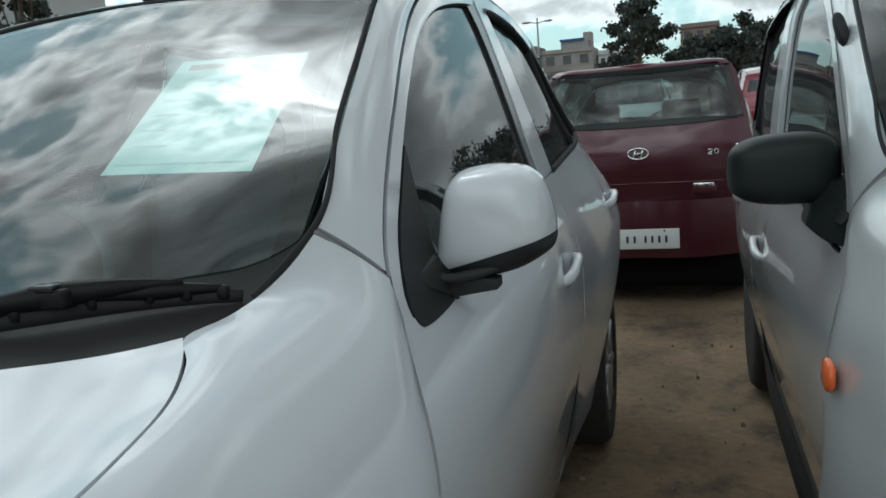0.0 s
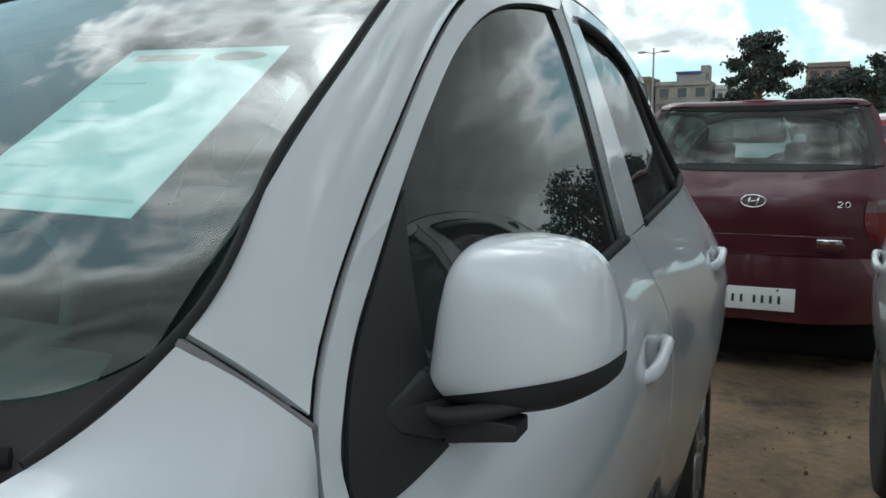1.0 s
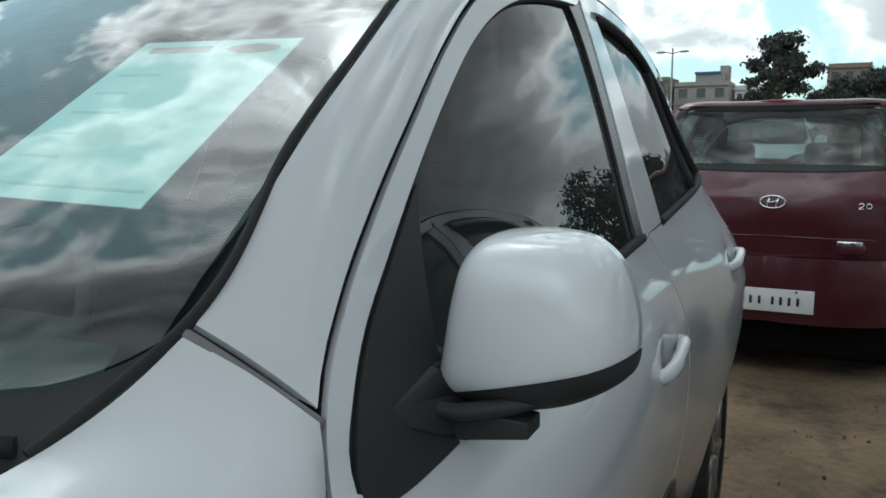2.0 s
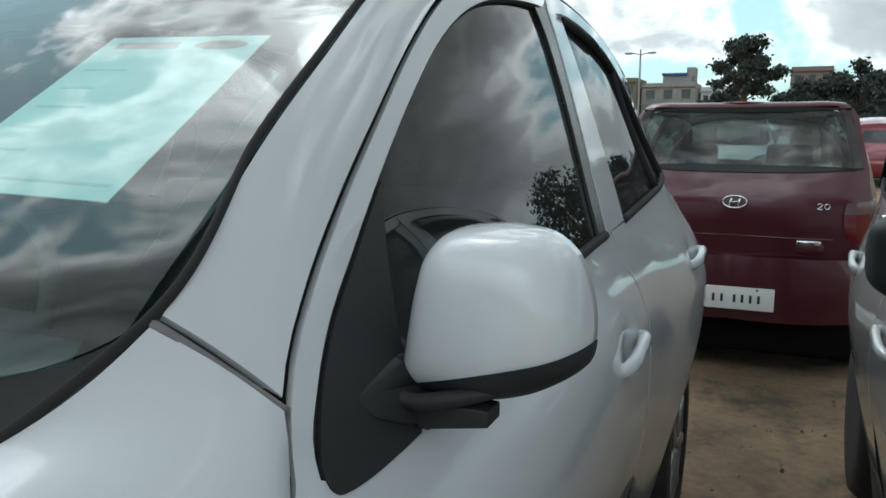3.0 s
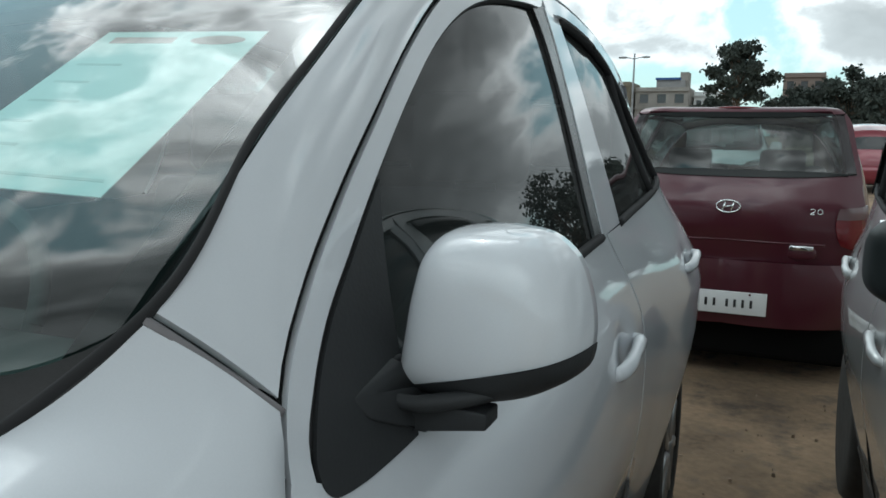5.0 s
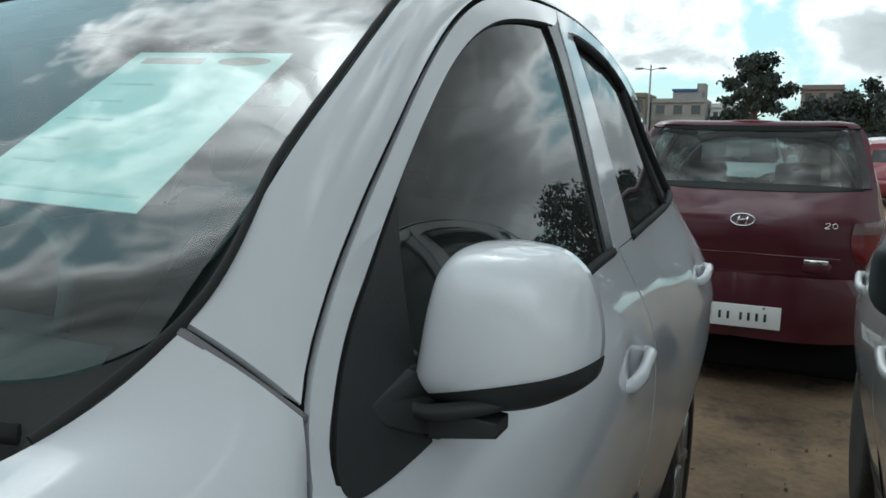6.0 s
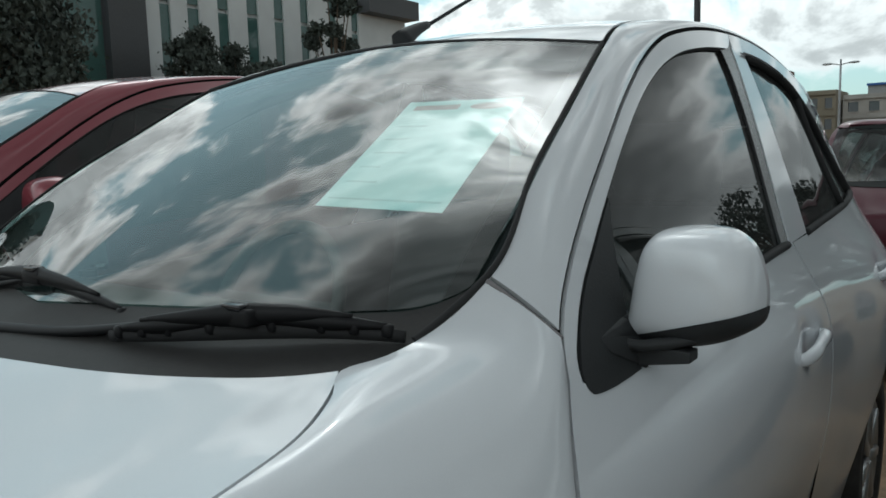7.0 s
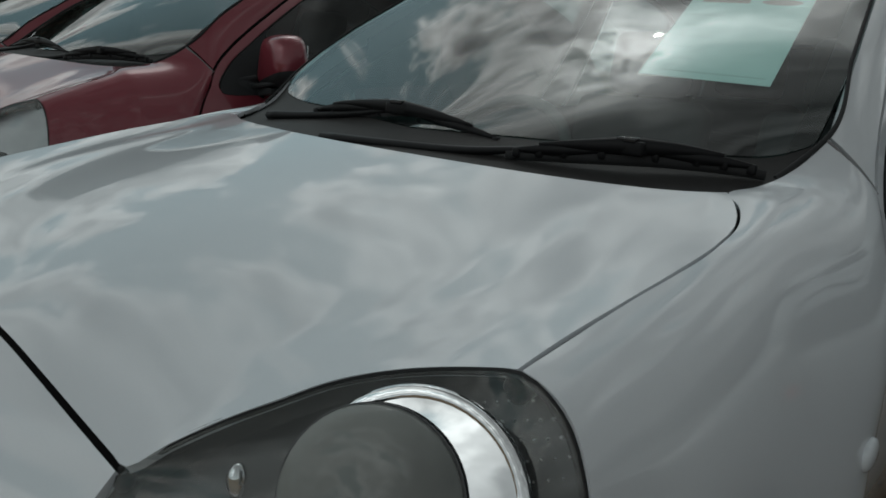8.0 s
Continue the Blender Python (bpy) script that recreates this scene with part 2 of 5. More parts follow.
MIRROR_BLACK = material("dark_mirror_plastic", (0.013, 0.0165, 0.017), rough=0.45, spec=0.2)
FRIT = material("matt_black_glass_print", (0.010, 0.010, 0.010), rough=0.9, spec=0.05)
INK = material("black_ink", (0.02, 0.02, 0.022), rough=0.5)


# ---- mesh helpers ----
def cr(pts, n):
    """n points along a smooth curve through pts, evenly spaced by chord."""
    p = np.array(pts, float)
    d = np.r_[0, np.cumsum(np.maximum(np.linalg.norm(np.diff(p, axis=0), axis=1), 1e-6))]
    tan = np.zeros_like(p)
    if len(p) == 2:
        tan[:] = (p[1] - p[0]) / d[1]
    else:
        tan[1:-1] = ((p[1:-1] - p[:-2]) / (d[1:-1] - d[:-2])[:, None] * (d[2:] - d[1:-1])[:, None] + (p[2:] - p[1:-1]) / (d[2:] - d[1:-1])[:, None] * (d[1:-1] - d[:-2])[:, None]) / (d[2:] - d[:-2])[:, None]
        tan[0] = 2 * (p[1] - p[0]) / d[1] - tan[1]
        tan[-1] = 2 * (p[-1] - p[-2]) / (d[-1] - d[-2]) - tan[-2]
    u = np.linspace(0, d[-1], n)
    i = np.clip(np.searchsorted(d, u, side="right") - 1, 0, len(p) - 2)
    h = (d[i + 1] - d[i])[:, None]
    s = ((u - d[i]) / (d[i + 1] - d[i]))[:, None]
    return (2 * s**3 - 3 * s**2 + 1) * p[i] + (s**3 - 2 * s**2 + s) * h * tan[i] + (3 * s**2 - 2 * s**3) * p[i + 1] + (s**3 - s**2) * h * tan[i + 1]


def loft(ribs, nu, nv):
    """A smooth grid through ribs, each a curve; nu points across the ribs, nv along them."""
    r = np.array([cr(rib, nv) for rib in ribs])
    return np.array([cr(r[:, j], nu) for j in range(nv)]).transpose(1, 0, 2)


def coons(bottom, top, left, right, nu, nv):
    """A grid between four curves; bottom and top run along u, left and right along v."""
    b, t, l, r = cr(bottom, nu), cr(top, nu), cr(left, nv), cr(right, nv)
    u, v = np.linspace(0, 1, nu)[:, None, None], np.linspace(0, 1, nv)[None, :, None]
    return ((1 - v) * b[:, None] + v * t[:, None] + (1 - u) * l[None] + u * r[None]
            - ((1 - u) * (1 - v) * b[0] + u * (1 - v) * b[-1] + (1 - u) * v * t[0] + u * v * t[-1]))


def fair(g, degree=4, rounds=1500):
    """The grid with its heights smoothed: a low-order surface in x and y plus what the edges ask for, spread evenly."""
    g = g.copy()
    x, y = g[..., 0], g[..., 1] - g[..., 1].mean()
    basis = np.stack([x ** i * y ** j for i in range(0, degree + 1, 2) for j in range(degree + 1 - i)], -1)
    flat = basis.reshape(-1, basis.shape[-1])
    base = (flat @ np.linalg.lstsq(flat, g[..., 2].ravel(), rcond=None)[0]).reshape(x.shape)
    rest = g[..., 2] - base
    for _ in range(rounds):
        rest[1:-1, 1:-1] = 0.25 * (rest[:-2, 1:-1] + rest[2:, 1:-1] + rest[1:-1, :-2] + rest[1:-1, 2:])
    g[..., 2] = base + rest
    return g


def fair_patch(g, degree=6, rounds=400):
    """The grid with all three coordinates smoothed over its two parameters, its edges kept."""
    u, v = np.meshgrid(np.linspace(-1, 1, g.shape[0]), np.linspace(-1, 1, g.shape[1]), indexing="ij")
    flat = np.stack([u ** i * v ** j for i in range(degree + 1) for j in range(degree + 1)], -1).reshape(u.size, -1)
    base = (flat @ np.linalg.lstsq(flat, g.reshape(-1, 3), rcond=None)[0]).reshape(g.shape)
    rest = g - base
    for _ in range(rounds):
        rest[1:-1, 1:-1] = 0.25 * (rest[:-2, 1:-1] + rest[2:, 1:-1] + rest[1:-1, :-2] + rest[1:-1, 2:])
    return base + rest


def inset(g, gap, axes=(0, 1)):
    """The grid drawn in from its edges by about gap metres."""
    g = g.copy()
    for axis in axes:
        a = np.moveaxis(g, axis, 0)
        for end, nxt in ((0, 1), (-1, -2)):
            step = a[nxt] - a[end]
            length = np.maximum(np.linalg.norm(step, axis=-1, keepdims=True), 1e-5)
            a[end] = a[end] + step * np.minimum(gap / length, 0.8)
    return g


def normals_of(g, centre):
    du, dv = np.gradient(g, axis=0), np.gradient(g, axis=1)
    n = np.cross(du, dv)
    n /= np.maximum(np.linalg.norm(n, axis=-1, keepdims=True), 1e-9)
    if np.sum(n * (g - np.array(centre))) < 0:
        n = -n
    return n


def sheet(g, thick=0.010, centre=(0, 1.9, 0.7)):
    """A bmesh of the grid with its edges turned in by thick, as pressed sheet metal has."""
    bm = bmesh.new()
    n = normals_of(g, centre)
    nu, nv = g.shape[:2]
    vs = [[bm.verts.new(g[i, j]) for j in range(nv)] for i in range(nu)]
    flip = np.sum(np.cross(g[1, 0] - g[0, 0], g[0, 1] - g[0, 0]) * n[0, 0]) < 0
    for i in range(nu - 1):
        for j in range(nv - 1):
            q = (vs[i][j], vs[i + 1][j], vs[i + 1][j + 1], vs[i][j + 1])
            bm.faces.new(q[::-1] if flip else q).smooth = True
    if thick:
        ring = [(i, 0) for i in range(nu)] + [(nu - 1, j) for j in range(1, nv)] + [(i, nv - 1) for i in range(nu - 2, -1, -1)] + [(0, j) for j in range(nv - 2, 0, -1)]
        inner = [bm.verts.new(g[i, j] - n[i, j] * thick) for i, j in ring]
        outer = [bm.verts.new(g[i, j]) for i, j in ring]
        for k in range(len(ring)):
            k2 = (k + 1) % len(ring)
            try:
                bm.faces.new((outer[k], outer[k2], inner[k2], inner[k]))
            except ValueError:
                pass
    return bm


def part(name, bm, mat, parent=None, label=""):
    me = bpy.data.meshes.new(name)
    bm.to_mesh(me)
    bm.free()
    me.materials.append(mat)
    ob = new(name, me)
    if parent is not None:
        ob.parent = parent
    if label:
        ob["label"] = label
    return ob


def box(x0, x1, y0, y1, z0, z1, bevel=0.0, segments=2):
    bm = bmesh.new()
    bmesh.ops.create_cube(bm, size=1)
    for v in bm.verts:
        v.co = Vector((x0 + (v.co.x + 0.5) * (x1 - x0), y0 + (v.co.y + 0.5) * (y1 - y0), z0 + (v.co.z + 0.5) * (z1 - z0)))
    if bevel:
        bmesh.ops.bevel(bm, geom=bm.edges[:], offset=bevel, segments=segments, affect="EDGES", profile=0.6)
        for f in bm.faces:
            f.smooth = True
    return bm


def merge(*bms):
    """One bmesh out of several."""
    me = bpy.data.meshes.new("tmp")
    out = bmesh.new()
    for b in bms:
        b.to_mesh(me)
        out.from_mesh(me)
        b.free()
    bpy.data.meshes.remove(me)
    return out


def move(bm, m):
    bmesh.ops.transform(bm, matrix=m, verts=bm.verts)
    return bm


def tube(pts, radius, sides=8, flat=1.0, n=None, caps=True):
    """A round or flattened rod along a smooth curve; radius may be a list along it."""
    c = cr(pts, n or max(2, len(pts) * 4)) if len(pts) > 2 or n else np.array(pts, float)
    rad = np.interp(np.linspace(0, 1, len(c)), np.linspace(0, 1, len(radius)), radius) if isinstance(radius, (list, tuple)) else np.full(len(c), radius)
    bm = bmesh.new()
    rings = []
    up = Vector((0, 0, 1))
    for k in range(len(c)):
        d = Vector(c[min(k + 1, len(c) - 1)] - c[max(k - 1, 0)]).normalized()
        a = d.cross(up)
        if a.length < 0.05:
            a = d.cross(Vector((1, 0, 0)))
        a.normalize()
        b = a.cross(d)
        rings.append([bm.verts.new(Vector(c[k]) + (a * math.cos(q) + b * math.sin(q) * flat) * rad[k]) for q in (2 * math.pi * s / sides for s in range(sides))])
    for r0, r1 in zip(rings, rings[1:]):
        for s in range(sides):
            bm.faces.new((r0[s], r0[(s + 1) % sides], r1[(s + 1) % sides], r1[s])).smooth = True
    if caps:
        bm.faces.new(rings[0][::-1])
        bm.faces.new(rings[-1])
    return bm


def lathe(profile, axis="x", sides=32):
    """A turned solid: profile of (along, radius)."""
    bm = bmesh.new()
    rings = []
    for a, r in profile:
        ring = []
        for s in range(sides):
            q = 2 * math.pi * s / sides
            c, d = r * math.cos(q), r * math.sin(q)
            ring.append(bm.verts.new({"x": (a, c, d), "y": (c, a, d), "z": (c, d, a)}[axis]))
        rings.append(ring)
    for r0, r1 in zip(rings, rings[1:]):
        for s in range(sides):
            bm.faces.new((r0[s], r0[(s + 1) % sides], r1[(s + 1) % sides], r1[s])).smooth = True
    bm.faces.new(rings[0][::-1])
    bm.faces.new(rings[-1])
    return bm


def blob(rx, ry, rz, power=2.6, nu=28, nv=18):
    """A rounded box (superellipsoid)."""
    bm = bmesh.new()
    e = 2.0 / power

    def sp(v):
        return math.copysign(abs(v) ** e, v)
    rows = []
    for j in range(1, nv):
        ph = -math.pi / 2 + math.pi * j / nv
        rows.append([bm.verts.new((rx * sp(math.cos(ph)) * sp(math.cos(q)), ry * sp(math.cos(ph)) * sp(math.sin(q)), rz * sp(math.sin(ph)))) for q in (2 * math.pi * i / nu for i in range(nu))])
    lo, hi = bm.verts.new((0, 0, -rz)), bm.verts.new((0, 0, rz))
    for r0, r1 in zip(rows, rows[1:]):
        for i in range(nu):
            bm.faces.new((r0[i], r0[(i + 1) % nu], r1[(i + 1) % nu], r1[i])).smooth = True
    for i in range(nu):
        bm.faces.new((lo, rows[0][(i + 1) % nu], rows[0][i])).smooth = True
        bm.faces.new((hi, rows[-1][i], rows[-1][(i + 1) % nu])).smooth = True
    return bm


def empty(name, x=0.0, y=0.0, z=0.0, turn=0.0):
    e = new(name)
    e.empty_display_size = 0.3
    e.matrix_world = pose(x, y, z, 0, 0, turn)
    return e


def flip_x(g, s):
    return g * np.array((s, 1, 1))


def fl(pts, s):
    return [(p[0] * s, p[1], p[2]) for p in pts]


# ---- the silver hatchback ----
SIDE_Z = [0.15, 0.30, 0.50, 0.75, 0.91, 1.07, 1.27, 1.47, 1.56]
SIDE_X = [0.575, 0.615, 0.66, 0.697, 0.69, 0.622, 0.55, 0.477, 0.44]
_side = cr(list(zip(SIDE_Z, SIDE_X)), 400)


def side_x(y, z):
    """Half the body's width at a height and a place along the car."""
    x = np.interp(z, _side[:, 0], _side[:, 1])
    flare = 0.062 * np.exp(-((np.asarray(y) - 3.12) / 0.42) ** 2) * np.clip((1.22 - np.asarray(z)) / 0.37, 0, 1)
    return x + flare - 0.21 * np.maximum(0, 1.1 - y) ** 2 - 0.10 * np.maximum(0, y - 2.6) ** 2


def on_side(yz, out=0.0):
    return [(float(side_x(y, z)) + out, y, z) for y, z in yz]


GAP_UP = [(1.235, 1.036), (1.256, 1.074), (1.271, 1.093), (1.318, 1.135), (1.397, 1.192), (1.507, 1.262), (1.645, 1.346), (1.78, 1.415), (1.892, 1.457), (2.04, 1.489), (2.20, 1.510), (2.36, 1.520)]
WIN_UP = [(1.265, 1.025), (1.2682, 1.0381), (1.297, 1.0740), (1.329, 1.1045), (1.392, 1.149), (1.473, 1.205), (1.586, 1.277), (1.717, 1.351), (1.829, 1.399), (1.946, 1.434), (2.102, 1.461), (2.275, 1.477)]
WIN_LOW = [(1.279, 1.0135), (1.307, 1.0115), (1.394, 1.0135), (1.60, 1.028), (1.894, 1.049), (2.066, 1.058), (2.222, 1.063)]
WIN_BACK = [(2.222, 1.063), (2.253, 1.152), (2.283, 1.255), (2.303, 1.349), (2.305, 1.433), (2.275, 1.477)]
B_FRONT = [(2.235, 1.063), (2.268, 1.152), (2.298, 1.255), (2.320, 1.349), (2.335, 1.433), (2.34, 1.485)]
B_BACK = [(2.402, 1.070), (2.425, 1.142), (2.433, 1.229), (2.438, 1.356), (2.428, 1.473)]
REAR_UP = [(2.428, 1.473), (2.60, 1.462), (2.85, 1.412), (3.00, 1.342), (3.12, 1.255), (3.20, 1.165), (3.225, 1.118)]
REAR_LOW = [(2.402, 1.070), (2.56, 1.080), (2.71, 1.089), (3.0, 1.104), (3.225, 1.118)]
WS_EDGE = [(0.563, 1.205, 1.139), (0.54, 1.345, 1.245), (0.515, 1.48, 1.325), (0.495, 1.59, 1.390), (0.481, 1.659, 1.427)]
DITCH = [(0.481, 1.659, 1.427), (0.463, 1.74, 1.462), (0.445, 1.90, 1.493), (0.43, 2.15, 1.518), (0.423, 2.40, 1.527), (0.415, 2.80, 1.505), (0.407, 3.20, 1.445), (0.395, 3.48, 1.372)]
HOOD_GAP = [(0.504, 1.050, 1.072), (0.535, 1.003, 1.063), (0.555, 0.955, 1.053), (0.565, 0.880, 1.041), (0.564, 0.797, 1.028), (0.558, 0.706, 1.012), (0.553, 0.628, 0.998), (0.551, 0.571, 0.986)]
COWL = [(0, 0.873, 1.078), (0.1066, 0.882, 1.077), (0.205, 0.902, 1.075), (0.325, 0.933, 1.073), (0.408, 0.972, 1.071), (0.472, 1.015, 1.071), (0.504, 1.050, 1.072)]
COWL_END = [(0.504, 1.050, 1.072), (0.522, 1.085, 1.078), (0.535, 1.121, 1.088), (0.549, 1.163, 1.110), (0.563, 1.205, 1.139)]
GLASS_LOW = [(0, 1.018, 1.096), (0.255, 1.079, 1.102), (0.45, 1.134, 1.106), (0.515, 1.166, 1.113), (0.551, 1.196, 1.131)]
HEADER = [(0, 1.70, 1.475), (0.205, 1.692, 1.465), (0.405, 1.671, 1.440), (0.481, 1.659, 1.427)]
NOSE = [(0, 0.385, 0.923), (0.0984, 0.384, 0.914), (0.1722, 0.381, 0.906), (0.255, 0.377, 0.897), (0.322, 0.373, 0.8915), (0.34, 0.372, 0.890)]
LAMP_TOP = [(0.34, 0.372, 0.890), (0.355, 0.400, 0.905), (0.375, 0.430, 0.922), (0.4, 0.465, 0.938), (0.425, 0.500, 0.953), (0.46, 0.530, 0.966), (0.5, 0.553, 0.976), (0.551, 0.571, 0.986)]
FEN_A = [(0.551, 0.571, 0.986), (0.590, 0.572, 0.970), (0.625, 0.561, 0.925), (0.639, 0.548, 0.86), (0.645, 0.535, 0.78), (0.647, 0.47, 0.50)]
FEN_B = [(0.558, 0.706, 1.012), (0.6, 0.700, 0.990), (0.641, 0.695, 0.93), (0.661, 0.69, 0.86), (0.672, 0.69, 0.78), (0.682, 0.69, 0.655)]
FEN_C = [(0.565, 0.880, 1.041), (0.61, 0.880, 1.015), (0.65, 0.880, 0.95), (0.677, 0.88, 0.87), (0.692, 0.88, 0.79), (0.702, 0.88, 0.645)]
FEN_D = [(0.555, 0.955, 1.053), (0.607, 0.950, 1.028), (0.651, 0.945, 0.958), (0.681, 0.94, 0.875), (0.698, 0.935, 0.79), (0.707, 0.935, 0.62)]
FEN_E = [(0.504, 1.050, 1.072), (0.593, 1.030, 1.052), (0.653, 1.020, 0.97), (0.685, 1.01, 0.88), (0.703, 1.0, 0.79), (0.711, 1.03, 0.53)]
FEN_F = [(0.535, 1.121, 1.088), (0.607, 1.110, 1.058), (0.659, 1.090, 0.98), (0.691, 1.07, 0.89), (0.707, 1.06, 0.79), (0.712, 1.09, 0.42)]
FEN_G = [(0.563, 1.205, 1.139), (0.622, 1.256, 1.074), (0.661, 1.197, 0.985), (0.69, 1.160, 0.915), (0.707, 1.13, 0.82), (0.712, 1.135, 0.30)]
FEN_DE = [(0.535, 1.003, 1.063), (0.600, 0.992, 1.040), (0.652, 0.983, 0.964), (0.683, 0.975, 0.8775), (0.7005, 0.968, 0.79), (0.709, 0.983, 0.575)]
FEN_EF = [(0.522, 1.085, 1.078), (0.601, 1.070, 1.055), (0.656, 1.055, 0.975), (0.688, 1.04, 0.885), (0.705, 1.03, 0.79), (0.7115, 1.06, 0.475)]
DOOR_GAP_LOW = [(1.235, 1.036), (1.197, 0.987), (1.165, 0.927), (1.150, 0.885), (1.130, 0.82), (1.115, 0.74), (1.12, 0.5), (1.14, 0.26)]


def wheel(parent, x, y, radius=0.295, s=1):
    w = part("wheel", move(lathe([(-0.085, radius * 0.62), (-0.085, radius * 0.93), (-0.06, radius), (0.06, radius), (0.085, radius * 0.93), (0.085, radius * 0.64), (0.05, radius * 0.62)], "x", 40), pose(x, y, radius)), TYRE, parent, "dusty black tyre")
    rim = [lathe([(0.02, radius * 0.6), (0.07, radius * 0.64), (0.078, radius * 0.6), (0.06, radius * 0.5), (0.055, 0.06), (0.07, 0.04), (0.072, 0.005)], "x", 32)]
    for k in range(7):
        rim.append(move(box(0.05, 0.082, -0.018, 0.018, 0.03, radius * 0.6, 0.006, 1), pose(0, 0, 0, 360 / 7 * k)))
    rm = merge(*rim)
    if s < 0:
        bmesh.ops.scale(rm, vec=(-1, 1, 1), verts=rm.verts)
    part("rim", move(rm, pose(x, y, radius)), ALLOY, w, "silver seven-spoke rim")


def hatchback(x, y, z, turn, SILVER, CAP, label, FLASH, group="", mirror_size=1.0, track=0.54, sill=False, aerial=False, boxy=False, short_nose=False):
    car = tagged(empty("hatchback", x, y, z, turn), label, "car", group)
    # bonnet, one panel across both halves
    left = coons(COWL, NOSE + LAMP_TOP[1:], [(0, 0.873, 1.078), (0, 0.70, 1.048), (0, 0.52, 0.988), (0, 0.385, 0.923)], HOOD_GAP, 64, 58)
    hood = fair(np.concatenate([flip_x(left, -1)[:0:-1], left]))
    fold = np.interp(hood[..., 1], (0.42, 0.49, 0.566, 0.659, 0.752, 0.95), (0.33, 0.376, 0.42, 0.442, 0.446, 0.43))
    ridge = np.exp(-((np.abs(hood[..., 0]) - fold) / 0.04) ** 2)
    hood[..., 2] += 0.0035 * ridge * np.clip((hood[..., 1] - 0.44) / 0.15, 0, 1) * np.clip((0.98 - hood[..., 1]) / 0.15, 0, 1)
    part("bonnet", sheet(inset(hood, 0.0022), 0.008), SILVER, car)
    for s in (1, -1):
        rear_rib = list(cr([FEN_G[0], np.array(FEN_G[0]) * 0.5 + np.array(FEN_G[1]) * 0.5 + np.array((0.003, 0, 0.0015)), FEN_G[1]], 9)) + list(cr(on_side(GAP_UP[1::-1] + DOOR_GAP_LOW[1:]), 40))[1:]
        fender = loft([FEN_A, FEN_B, FEN_C, FEN_D, FEN_DE, FEN_E, FEN_EF, FEN_F, rear_rib], 60, 50)
        fender = fair_patch(fender)
        fender = inset(fender, 0.002)
        back = fender[-2] - fender[-1]
        fender[-1] += back * (0.003 / np.maximum(np.linalg.norm(back, axis=-1, keepdims=True), 0.004))
        part("fender", sheet(flip_x(fender, s), 0.008), SILVER, car)
        # pillar and roof rail, from the fender joint to the rear
        gap3 = on_side(GAP_UP[1:] + [(2.63, 1.512), (2.95, 1.462), (3.2, 1.40), (3.42, 1.33)])
        edge = WS_EDGE + DITCH[1:]
        e, g = cr(edge, 90), cr(gap3, 90)
        mid = (e + g) / 2 + np.array((0.012, 0, 0.006)) * np.linspace(0.25, 1.9, 90).clip(0, 1)[:, None]
        part("side_rail", sheet(flip_x(inset(loft([e, mid, g], 9, 90), 0.0045), s), 0.007), SILVER, car)
        part("rail_lining", sheet(flip_x(np.array([e, g])[:, 8:] - np.array((0.035, 0, 0.028)), s), 0.0), INNER, car)
        # front door: frame round the window and the skin below it
        up = coons(on_side(GAP_UP), on_side(WIN_UP), on_side([GAP_UP[0], WIN_UP[0]]), on_side([GAP_UP[-1], (2.33, 1.49), WIN_UP[-1]]), 90, 6)
        door = part("front_door", sheet(flip_x(inset(up, 0.0045, (1,)), s), 0.007), SILVER, car)
        low_edge = [(1.14, 0.26), (1.7, 0.25), (2.33, 0.25)]
        top_edge = [GAP_UP[0], WIN_UP[0]] + WIN_LOW + [(2.262, 1.066)]
        back_edge = [(2.262, 1.066), (2.29, 0.95), (2.315, 0.7), (2.33, 0.25)]
        flat = coons([(0, *p) for p in top_edge], [(0, *p) for p in low_edge], [(0, *p) for p in DOOR_GAP_LOW], [(0, *p) for p in back_edge], 60, 44)
        flat[..., 0] = side_x(flat[..., 1], flat[..., 2]) - 0.010 * np.exp(-((flat[..., 1] - 2.12) / 0.05) ** 2 - ((flat[..., 2] - 0.892) / 0.028) ** 2)
        part("door_skin", sheet(flip_x(inset(flat, 0.0048, (0,)), s), 0.008), SILVER, door)
        # rear door
        band = loft([on_side(B_FRONT), on_side(B_BACK)], 6, 30)
        rdoor = part("rear_door", sheet(flip_x(inset(band, 0.001), s)), SILVER, car)
        rt = coons(on_side([(2.36, 1.518), (2.63, 1.508), (2.95, 1.458), (3.15, 1.38), (3.29, 1.26), (3.36, 1.12)]), on_side(REAR_UP), on_side([(2.36, 1.518), (2.345, 1.49), (2.428, 1.473)]), on_side([(3.36, 1.12), REAR_UP[-1]]), 50, 6)
        part("door_frame", sheet(flip_x(inset(rt, 0.001), s)), SILVER, rdoor)
        top2 = [(2.267, 1.066)] + REAR_LOW + [(3.36, 1.12)]
        back2 = [(3.36, 1.12), (3.30, 0.98), (3.05, 0.80), (2.86, 0.55), (2.83, 0.26)]
        fl2 = coons([(0, *p) for p in top2], [(0, 2.335, 0.25), (0, 2.6, 0.25), (0, 2.83, 0.26)], [(0, y + 0.005, z) for y, z in back_edge], [(0, *p) for p in back2], 40, 40)
        fl2[..., 0] = side_x(fl2[..., 1], fl2[..., 2]) - 0.010 * np.exp(-((fl2[..., 1] - 2.93) / 0.05) ** 2 - ((fl2[..., 2] - 0.932) / 0.028) ** 2)
        part("door_skin", sheet(flip_x(inset(fl2, 0.002), s)), SILVER, rdoor)
        # rear wing round the wheel arch
        arch = [(3.21 + 0.36 * math.cos(a), 0.30 + 0.36 * math.sin(a)) for a in np.linspace(math.pi * 0.97, 0.05, 12)]
